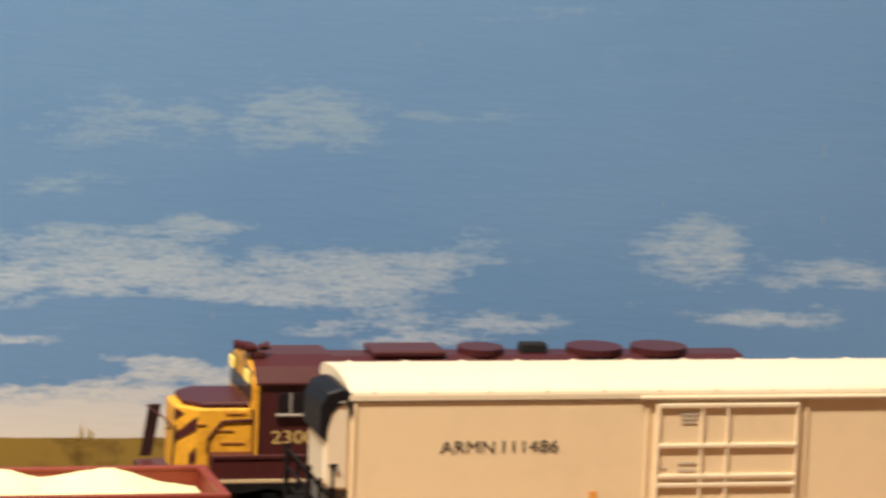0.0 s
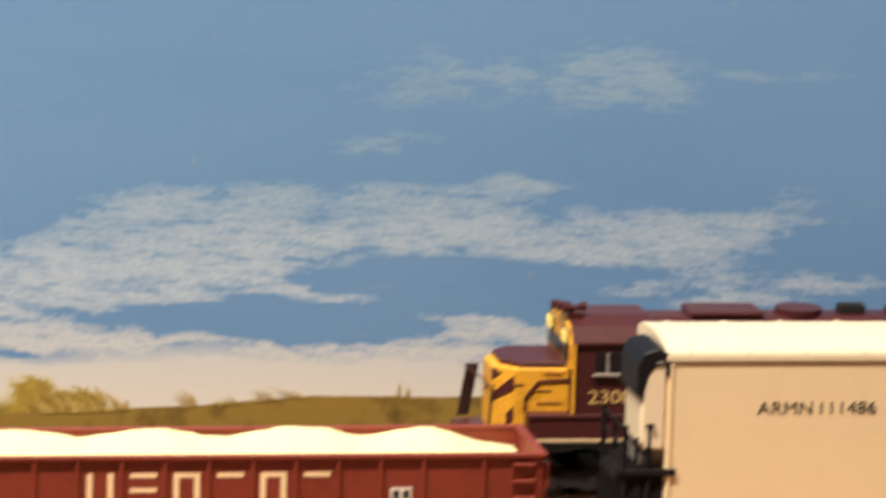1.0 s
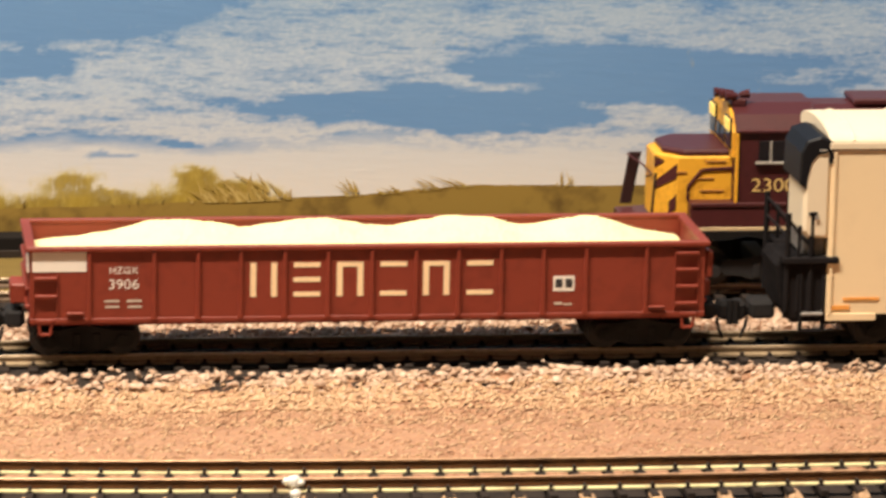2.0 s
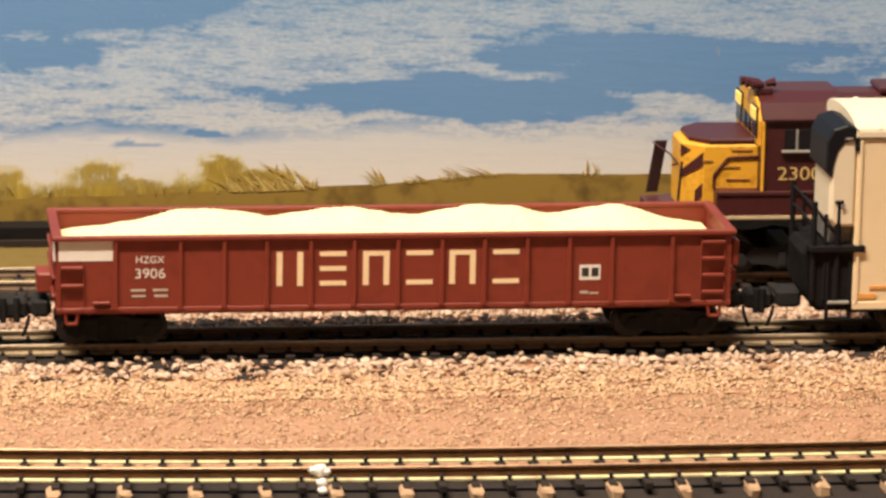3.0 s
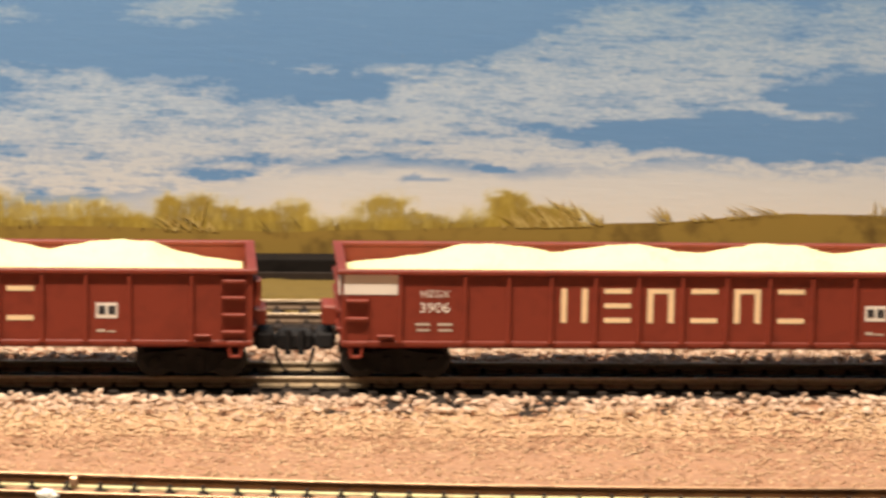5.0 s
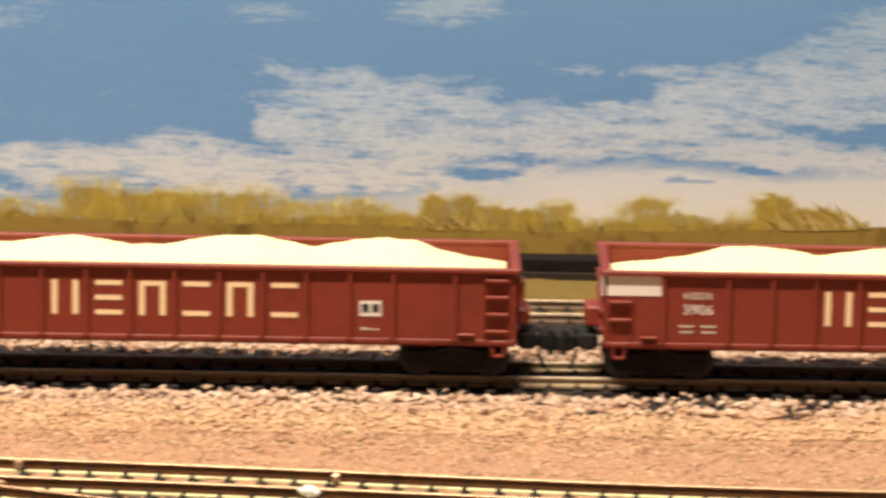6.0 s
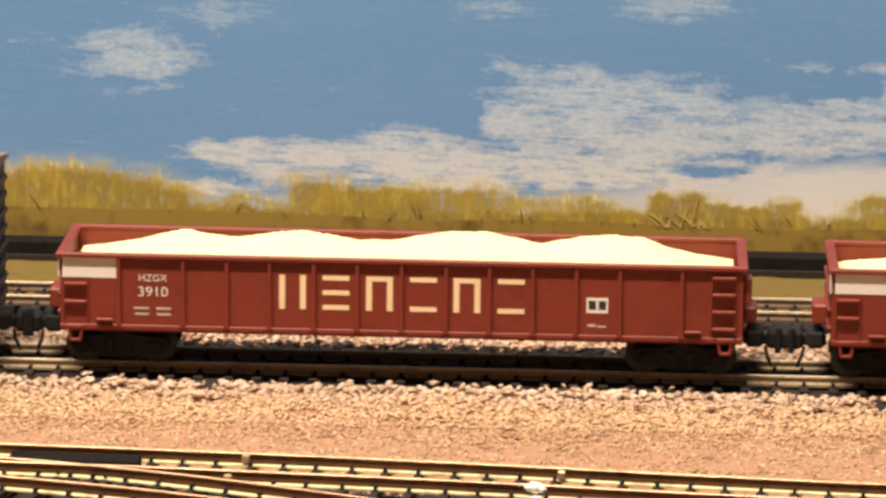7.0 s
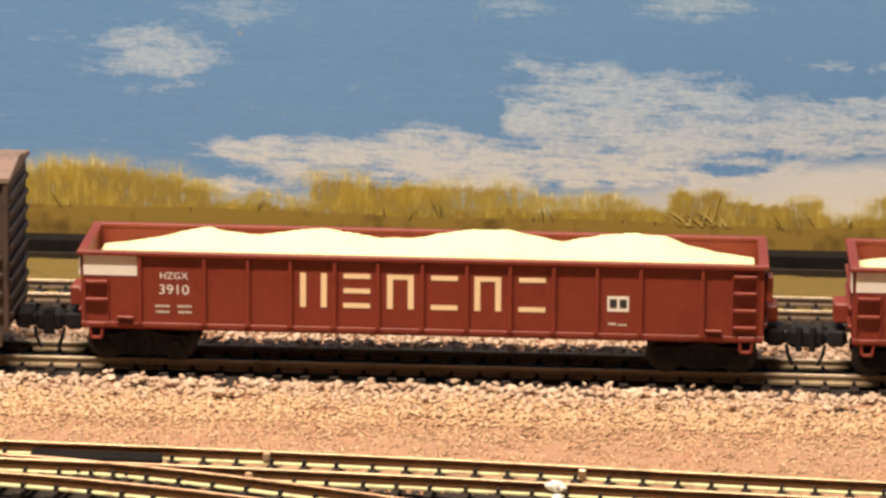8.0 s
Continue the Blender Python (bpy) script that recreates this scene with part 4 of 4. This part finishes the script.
def reefer(x0):
    g = thing("refrigerator_car", (x0, 0, RAIL_Z), "off-white refrigerator car with black end cowl, on rails", "refrigerator car")
    ln, w, eave, rise = 0.2154, 0.0368, 0.0588, 0.0043

    def arch(q):
        return (w / 2 - (w / 2 + 0.0006) * math.cos(q), eave + rise * math.sin(q) ** 0.8)
    # body with an arched roof
    side = [(0.0, 0.0112), (0.0, eave - 0.0012), (w, eave - 0.0012), (w, 0.0112)]
    part("body", prism(bmesh.new(), side, "x", 0.0, ln, bev=0.0003), REEFER, g)
    for y in (-0.0003, w - 0.0002):
        for xa, xb in ((0.0, 0.0140), (0.0345, ln - 0.0345), (ln - 0.0140, ln)):
            part("skirt", B((xa, y, 0.0094), (xb, y + 0.0005, 0.0114), bev=0.0001), REEFER, g)
    arc = [(-0.0006, eave - 0.0012)] + [arch(q) for q in np.linspace(0.02, math.pi - 0.02, 21)] + [(w + 0.0006, eave - 0.0012)]
    roof = part("roof", prism(bmesh.new(), arc, "x", -0.0008, ln + 0.0008, bev=0.0002), ROOFW, g, "white arched roof")
    x = 0.006
    while x < ln:
        bm = bmesh.new()
        for q in np.linspace(0.15, 2.9, 12):
            p, r = arch(q), arch(min(q + 0.26, 3.1))
            rod(bm, (x, p[0], p[1]), (x, r[0], r[1]), 0.0004, 6)
        part("roof_rib", bm, ROOFW, roof)
        x += 0.0163
    part("side_seam", B((0.0, -0.0004, 0.0569), (ln, -0.0001, 0.0573), bev=0.0001), FAINT, g)
    for xx in (0.0006, 0.0840, 0.1305):
        part("side_post", B((xx, -0.0005, 0.0114), (xx + 0.0008, -0.0001, 0.0566), bev=0.0001), REEFER, g)
    # sliding plug door with its frame, battens and rods
    d = part("plug_door", B((0.0865, -0.0010, 0.0130), (0.1288, -0.0001, 0.0562), bev=0.0003), REEFER, g)
    for z in (0.0556, 0.0442, 0.0355, 0.0330, 0.0150):
        part("door_batten", B((0.0872, -0.0018, z - 0.0006), (0.1281, -0.0010, z + 0.0006), bev=0.0002), ROOFW, d)
    for xx in (0.0874, 0.1000, 0.1075, 0.1278):
        part("locking_rod", rod(bmesh.new(), (xx, -0.0014, 0.0135), (xx, -0.0014, 0.0554), 0.0004, 8), ROOFW, d)
    part("door_rail", B((0.082, -0.0014, 0.0574), (0.168, -0.0004, 0.0583), bev=0.0002), ROOFW, g)
    for z, xa, xb in ((0.0532, 0.0935, 0.0990), (0.0520, 0.0938, 0.0986), (0.0508, 0.0940, 0.0984), (0.0392, 0.0935, 0.0990), (0.0380, 0.0880, 0.0900), (0.0372, 0.0935, 0.0990)):
        part("data_line", B((xa, -0.00125, z - 0.0003), (xb, -0.0011, z + 0.0003)), FAINT, d, "small faint print")
    lettering("road_mark", "ARMN", 0.0253, 0.0408, 0.0426, 0.0460, -0.0002, INK, g, "dark printed letters")
    lettering("road_number", "111486", 0.0431, 0.0590, 0.0426, 0.0460, -0.0002, INK, g, "dark printed number")
    part("marking", B((0.0046, -0.0003, 0.0152), (0.0148, -0.0001, 0.0159)), ORANGE, g, "thin orange stripe")
    part("marking", B((0.0006, -0.0003, 0.0126), (0.0066, -0.0001, 0.0137)), ORANGE, g, "thin orange stripe")
    part("marking", B((0.0684, -0.0003, 0.0290), (0.0706, -0.0001, 0.0314)), ORANGE, g, "small orange square")
    for xa, z in ((0.0170, 0.0146), (0.0170, 0.0132), (0.0275, 0.0178), (0.0305, 0.0178), (0.0275, 0.0142), (0.0340, 0.0142)):
        part("data_line", B((xa, -0.0003, z - 0.0004), (xa + 0.0055, -0.0001, z + 0.0004)), FAINT, g, "faint grey print")
    # refrigeration unit on the end: white casing, black cowl, grey engine box
    part("unit_casing", prism(bmesh.new(), [(0.0, 0.0325), (-0.0060, 0.0325), (-0.0074, 0.0345), (-0.0074, 0.0540), (-0.0060, 0.0585), (0.0, 0.0592)], "y", -0.0002, 0.0200, bev=0.0010), ROOFW, g, "white rounded unit casing")
    part("unit_cowl", prism(bmesh.new(), [(0.0006, 0.0598), (-0.0030, 0.0610), (-0.0070, 0.0598), (-0.0086, 0.0565), (-0.0089, 0.0480), (-0.0068, 0.0462), (-0.0063, 0.0496), (-0.0052, 0.0538),
                                          (-0.0036, 0.0558), (-0.0010, 0.0564), (-0.0005, 0.0535), (0.0006, 0.0535)], "y", -0.0005, 0.0210, bev=0.0005), COWL, g, "glossy black wraparound cowl")
    part("cowl_vent", B((-0.0036, -0.0008, 0.0570), (-0.0016, -0.0004, 0.0575)), SILVER, g)
    part("engine_box", B((-0.0066, 0.0030, 0.0272), (-0.0002, 0.0250, 0.0323), bev=0.0004), GREY, g, "grey engine box")
    part("drain_cap", rod(bmesh.new(), (-0.0036, -0.0008, 0.0385), (-0.0036, 0.0004, 0.0385), 0.0006, 10), GREY, g)
    # end platform, steps and railings
    plat = part("end_platform", prism(bmesh.new(), [(-0.0005, 0.0262), (-0.0120, 0.0262), (-0.0134, 0.0240), (-0.0120, 0.0125), (-0.0090, 0.0080), (-0.0005, 0.0080)], "y", 0.0040, w - 0.0130, bev=0.0005), PLATFORM, g, "black end platform")
    part("platform_edge", B((-0.0125, -0.0010, 0.0256), (0.0030, 0.0042, 0.0274), bev=0.0003), PLATFORM, plat)
    part("platform_edge", B((-0.0095, w - 0.0130, 0.0252), (-0.0005, w - 0.0040, 0.0264), bev=0.0003), PLATFORM, plat)
    for y in (0.0005, w - 0.0080):
        for xx, top, r in ((-0.0112, 0.0395, 0.0008), (-0.0080, 0.0360, 0.0005), (-0.0046, 0.0395, 0.0009)):
            part("post", rod(bmesh.new(), (xx, y, 0.0120), (xx, y, top), r, 8), PLATFORM, plat)
        part("rail_bar", bent(bmesh.new(), [(-0.0112, y, 0.0380), (-0.0080, y, 0.0335), (-0.0046, y, 0.0300)], 0.0004), PLATFORM, plat)
        part("step", B((-0.0070, y - 0.0012, 0.0110), (-0.0008, y + 0.0012, 0.0118), bev=0.0002), GREY, plat)
        part("step_hanger", bent(bmesh.new(), [(-0.0070, y, 0.0260), (-0.0070, y, 0.0066), (-0.0008, y, 0.0066), (-0.0008, y, 0.0255)], 0.0006), PLATFORM, plat)
    for z in (0.0380, 0.0330):
        part("cross_bar", bent(bmesh.new(), [(-0.0112, 0.0005, z), (-0.0112, w - 0.0080, z)], 0.0004), PLATFORM, plat)
    part("cap", B((-0.0058, -0.0006, 0.0390), (-0.0034, 0.0014, 0.0400), bev=0.0002), PLATFORM, plat)
    part("side_plate", B((-0.0118, 0.0006, 0.0100), (-0.0010, 0.0016, 0.0256), bev=0.0003), PLATFORM, plat)
    part("floor_frame", B((0.0, 0.004, 0.0075), (ln, w - 0.004, 0.0112)), BLACK, g)
    truck(g, 0.0245, w / 2)
    truck(g, ln - 0.0245, w / 2)
    coupler(g, -0.0105, -1, w / 2, 0.0125)
    return g


reefer(0.2185)


def locomotive(x0):
    """A hood locomotive, low nose first; local y from its near side."""
    g = thing("locomotive", (x0, 0.0745, RAIL_Z), "maroon and yellow diesel locomotive on the rear track", "locomotive")
    w, ln = 0.0350, 0.190
    part("frame", B((0.0165, 0.0, 0.0185), (ln - 0.006, w, 0.0250), bev=0.0003), MAROON, g)
    part("frame_stripe", B((0.016, -0.0003, 0.0180), (ln - 0.016, 0.0004, 0.0190), bev=0.0001), TAN, g, "tan stripe along the frame")
    part("walkway", B((0.0165, -0.0004, 0.0250), (ln - 0.0055, w + 0.0004, 0.0262), bev=0.0002), MAROON, g)
    part("fuel_tank", B((0.070, 0.003, 0.0060), (0.118, w - 0.003, 0.0182), bev=0.002), BLACK, g)
    # low nose: yellow sides, maroon top, slanted black stripes
    ny0, ny1 = 0.0050, w - 0.0050
    plan = [(0.0292, ny0), (0.0135, ny0), (0.0075, ny0 + 0.0060), (0.0075, ny1 - 0.0060), (0.0135, ny1), (0.0292, ny1)]
    nose = part("nose", prism(bmesh.new(), plan, "z", 0.0192, 0.0390, bev=0.0006), YELLOW, g, "worn yellow low nose with cut corners")
    top = [(0.0292, ny0 + 0.0004), (0.0150, ny0 + 0.0004), (0.0098, ny0 + 0.0060), (0.0098, ny1 - 0.0060), (0.0150, ny1 - 0.0004), (0.0292, ny1 - 0.0004)]
    part("nose_top", prism(bmesh.new(), top, "z", 0.0388, 0.0408, bev=0.0006), MAROON, nose, "maroon nose roof")

    def corner_stripe(side, pts):
        """A painted stripe on the cut corner; pts: the way from side to front (0 to 1) and the height."""
        bm = bmesh.new()
        edge, sign = (ny0, 1) if side < 0 else (ny1, -1)
        rows = []
        for d in (0.00025, -0.0003):
            rows.append([bm.verts.new((0.0135 - 0.0060 * u - d * 0.7, edge + sign * (0.0060 * u - d * 0.7), z)) for u, z in pts])
        bm.faces.new(rows[0])
        bm.faces.new(rows[1][::-1])
        for i in range(len(pts)):
            j = (i + 1) % len(pts)
            bm.faces.new((rows[0][j], rows[0][i], rows[1][i], rows[1][j]))
        bmesh.ops.recalc_face_normals(bm, faces=bm.faces)
        part("nose_stripe", bm, MAROON, nose, "maroon slanted stripe")

    for side in (-1, 1):
        corner_stripe(side, [(0.97, 0.0382), (0.97, 0.0346), (0.58, 0.0370)])
        corner_stripe(side, [(0.04, 0.0368), (0.04, 0.0326), (0.92, 0.0284), (0.92, 0.0308)])
        corner_stripe(side, [(0.04, 0.0278), (0.04, 0.0236), (0.34, 0.0215), (0.34, 0.0252)])
    # maroon pinstripe stepping down the nose side, grille patches
    for a, b in (((0.0165, 0.0300), (0.0205, 0.0350)), ((0.0205, 0.0350), (0.0292, 0.0354)), ((0.0165, 0.0262), (0.0165, 0.0300))):
        part("pinstripe", rod(bmesh.new(), (a[0], ny0, a[1]), (b[0], ny0, b[1]), 0.0005, 6), MAROON, nose, "maroon pinstripe")
    for xa, xb, za, zb in ((0.0130, 0.0160, 0.0340, 0.0346), (0.0215, 0.0275, 0.0372, 0.0377), (0.0200, 0.0270, 0.0285, 0.0291), (0.0190, 0.0240, 0.0322, 0.0327)):
        part("nose_latch", B((xa, ny0 - 0.0003, za), (xb, ny0 + 0.0002, zb), bev=0.0001), SMUDGE, nose)
    # cab
    cab = part("cab", prism(bmesh.new(), [(0.0005, 0.0262), (0.0005, 0.0470), (0.0040, 0.0515), (0.0105, 0.0538), (w - 0.0105, 0.0538), (w - 0.0040, 0.0515), (w - 0.0005, 0.0470), (w - 0.0005, 0.0262)], "x", 0.0292, 0.0537, bev=0.0004), MAROON, g, "maroon cab")
    front = [(0.0010, 0.0394), (0.0010, 0.0467), (0.0043, 0.0511), (0.0107, 0.0532), (w - 0.0107, 0.0532), (w - 0.0043, 0.0511), (w - 0.0010, 0.0467), (w - 0.0010, 0.0394)]
    part("cab_front", prism(bmesh.new(), front, "x", 0.0284, 0.0293), YELLOW, cab, "yellow cab front")
    for ya, yb in ((0.0025, 0.0095), (0.0120, 0.0165), (w - 0.0165, w - 0.0120), (w - 0.0095, w - 0.0025)):
        part("windscreen", B((0.0279, ya, 0.0415), (0.0285, yb, 0.0462), bev=0.0002), GLASS, cab, "dark windscreen")
    part("number_board", B((0.0274, 0.0030, 0.0466), (0.0283, 0.0100, 0.0500), bev=0.0002), LIT, cab, "lit yellow number board")
    part("number_board", B((0.0274, w - 0.0100, 0.0466), (0.0283, w - 0.0030, 0.0500), bev=0.0002), LIT, cab, "lit yellow number board")
    for ya, yb in ((0.0024, 0.0106), (w - 0.0106, w - 0.0024)):
        part("board_frame", B((0.0278, ya, 0.0460), (0.0284, yb, 0.0506), bev=0.0001), GLASS, cab, "black number board frame")
    part("cab_front_side", B((0.0293, -0.0002, 0.0262), (0.0301, 0.0008, 0.0466), bev=0.0001), YELLOW, cab, "yellow cab corner")
    part("drip_rail", B((0.0296, -0.0004, 0.0468), (0.0537, 0.0008, 0.0475), bev=0.0001), MAROON, cab)
    win = part("side_window", B((0.0360, -0.0001, 0.0384), (0.0470, 0.0008, 0.0444), bev=0.0002), GLASS, cab, "dark side window")
    part("window_bar", B((0.0392, -0.0004, 0.0384), (0.0398, 0.0000, 0.0444)), SILVER, win)
    part("window_sill", B((0.0352, -0.0007, 0.0376), (0.0478, 0.0004, 0.0383), bev=0.0001), SILVER, win)
    lettering("road_number", "2300", 0.0342, 0.0470, 0.0294, 0.0333, 0.0003, GOLD, cab, "gold painted number")
    bm = bmesh.new()
    box(bm, (0.0290, 0.0080, 0.0530), (0.0335, 0.0150, 0.0552), bev=0.0004)
    for k in range(3):
        y = 0.0085 + 0.0030 * k
        rod(bm, (0.0310, y, 0.0560), (0.0272 - 0.0010 * k, y, 0.0560), 0.0006, 8, 0.0015)
    rod(bm, (0.0318, 0.0100, 0.0561), (0.0346, 0.0100, 0.0565), 0.0008, 8, 0.0014)
    part("air_horn", bm, MAROON, g, "dull maroon air horn")
    # long hood with roof details
    hy0, hy1 = 0.0060, w - 0.0060
    hood = part("long_hood", prism(bmesh.new(), [(hy0, 0.0262), (hy0, 0.0475), (hy0 + 0.004, 0.0515), (hy0 + 0.007, 0.0527), (hy1 - 0.007, 0.0527), (hy1 - 0.004, 0.0515), (hy1, 0.0475), (hy1, 0.0262)], "x", 0.0537, ln - 0.010, bev=0.0004), MAROON, g, "maroon long hood")
    for xx in np.arange(0.066, 0.170, 0.0085):
        part("hood_door", B((xx, hy0 - 0.0004, 0.0285), (xx + 0.0075, hy0 + 0.0002, 0.0460), bev=0.0002), MAROON, hood)
    for xx, r in ((0.100, 0.0070), (0.135, 0.0085), (0.155, 0.0085)):
        part("roof_fan", rod(bmesh.new(), (xx, w / 2, 0.0525), (xx, w / 2, 0.0545), r, 24), MAROON, hood)
    part("roof_hatch", B((0.0660, 0.0105, 0.0525), (0.0880, w - 0.0105, 0.0545), bev=0.0005), MAROON, hood)
    part("exhaust_pipe", B((0.1120, 0.0150, 0.0525), (0.1200, 0.0200, 0.0555), bev=0.0004), BLACK, hood)
    # pilot, end handrails, steps
    part("pilot", prism(bmesh.new(), [(0.0, 0.0060), (0.0, 0.0180), (0.0160, 0.0190), (0.0160, 0.0060)], "y", 0.0015, w - 0.0015, bev=0.0004), MAROON, g)
    part("corner_post", rod(bmesh.new(), (0.0050, 0.0012, 0.0185), (0.0062, 0.0012, 0.0350), 0.0004, 8), DARK_MAROON, g)
    for y in (0.0012, w - 0.0012):
        if y > 0.01:
            part("handrail_plate", prism(bmesh.new(), [(0.0018, 0.0190), (0.0042, 0.0345), (0.0078, 0.0345), (0.0052, 0.0190)], "y", y - 0.0006, y + 0.0006, bev=0.0002), DARK_MAROON, g, "dark leaning handrail plate")
        for z in (0.006, 0.011, 0.016):
            part("step", B((0.0005, y - 0.0010, z), (0.0058, y + 0.0035 * (1 if y < 0.01 else -1) + 0.0010, z + 0.0007), bev=0.0001), BLACK, g)
    part("end_handrail", bent(bmesh.new(), [(0.0035, 0.0015, 0.0340), (0.0068, 0.010, 0.0325), (0.0068, w - 0.010, 0.0325), (0.0035, w - 0.0015, 0.0340)], 0.0003), MAROON, g)
    for k, xx in enumerate(np.arange(0.066, 0.182, 0.018)):
        part("stanchion", rod(bmesh.new(), (xx, 0.0005, 0.0255), (xx, 0.0005, 0.0375), 0.00035, 6), MAROON, g)
    part("side_handrail", rod(bmesh.new(), (0.066, 0.0005, 0.0375), (0.175, 0.0005, 0.0375), 0.00035, 6), MAROON, g)
    for xc in (0.040, ln - 0.040):
        truck(g, xc, w / 2, wheel_r=0.0052, base=0.0150)
    coupler(g, 0.0005, -1, w / 2, 0.0080)
    return g


def lit_material():
    m = bpy.data.materials.new("lit_number_board")
    m.use_nodes = True
    b = m.node_tree.nodes["Principled BSDF"]
    b.inputs["Base Color"].default_value = (0.85, 0.62, 0.15, 1)
    b.inputs["Emission Color"].default_value, b.inputs["Emission Strength"].default_value = (1.0, 0.72, 0.13, 1), 0.35
    return m


LIT = lit_material()
DARK_MAROON = mat("dark_maroon_paint", (0.022, 0.007, 0.007), 0.55, vary=0.2)
GOLD = mat("gold_number_paint", (0.66, 0.45, 0.16), 0.5, vary=0.1, bump=0.0)
locomotive(0.1782)


def boxcar(x1):
    """The weathered boxcar at the train's end; x1: its near end."""
    ln, w = 0.180, 0.0368
    g = thing("boxcar", (x1 - ln, 0, RAIL_Z), "weathered dark brown boxcar coupled behind the gondola", "boxcar")
    part("body", B((0.0, 0.0, 0.0090), (ln, w, 0.0504), bev=0.0003), BROWN_CAR, g)
    part("roof", prism(bmesh.new(), [(-0.0010, 0.0502), (-0.0010, 0.0515), (w / 2, 0.0542), (w + 0.0010, 0.0515), (w + 0.0010, 0.0502)], "x", -0.001, ln + 0.001, bev=0.0003), BROWN_ROOF, g, "dusty pinkish brown roof")
    for xx in np.arange(0.008, ln, 0.0105):
        part("side_rib", B((xx, -0.0007, 0.0095), (xx + 0.0009, 0.0001, 0.0499), bev=0.0002), BROWN_CAR, g)
    for z in np.arange(0.012, 0.047, 0.0046):
        part("end_corrugation", B((ln - 0.0002, 0.0015, z), (ln + 0.0010, w - 0.0015, z + 0.0022), bev=0.0006), BROWN_CAR, g)
    for z in (0.0145, 0.0195, 0.0245, 0.0295):
        part("rung", B((ln - 0.0080, -0.0012, z), (ln - 0.0012, -0.0004, z + 0.0007), bev=0.0001), BROWN_CAR, g)
    part("corner_post", B((ln - 0.0010, -0.0008, 0.0090), (ln + 0.0004, 0.0010, 0.0502), bev=0.0002), BROWN_CAR, g)
    part("step", bent(bmesh.new(), [(ln - 0.0075, 0.0, 0.0092), (ln - 0.0070, 0.0, 0.0050), (ln - 0.0020, 0.0, 0.0050), (ln - 0.0015, 0.0, 0.0092)], 0.0005), BROWN_CAR, g)
    part("underframe", B((0.004, 0.008, 0.0060), (ln - 0.004, w - 0.008, 0.0090)), BLACK, g)
    truck(g, 0.024, w / 2)
    truck(g, ln - 0.024, w / 2)
    coupler(g, ln - 0.0005, 1, w / 2, 0.0100)
    return g


boxcar(-0.2262)
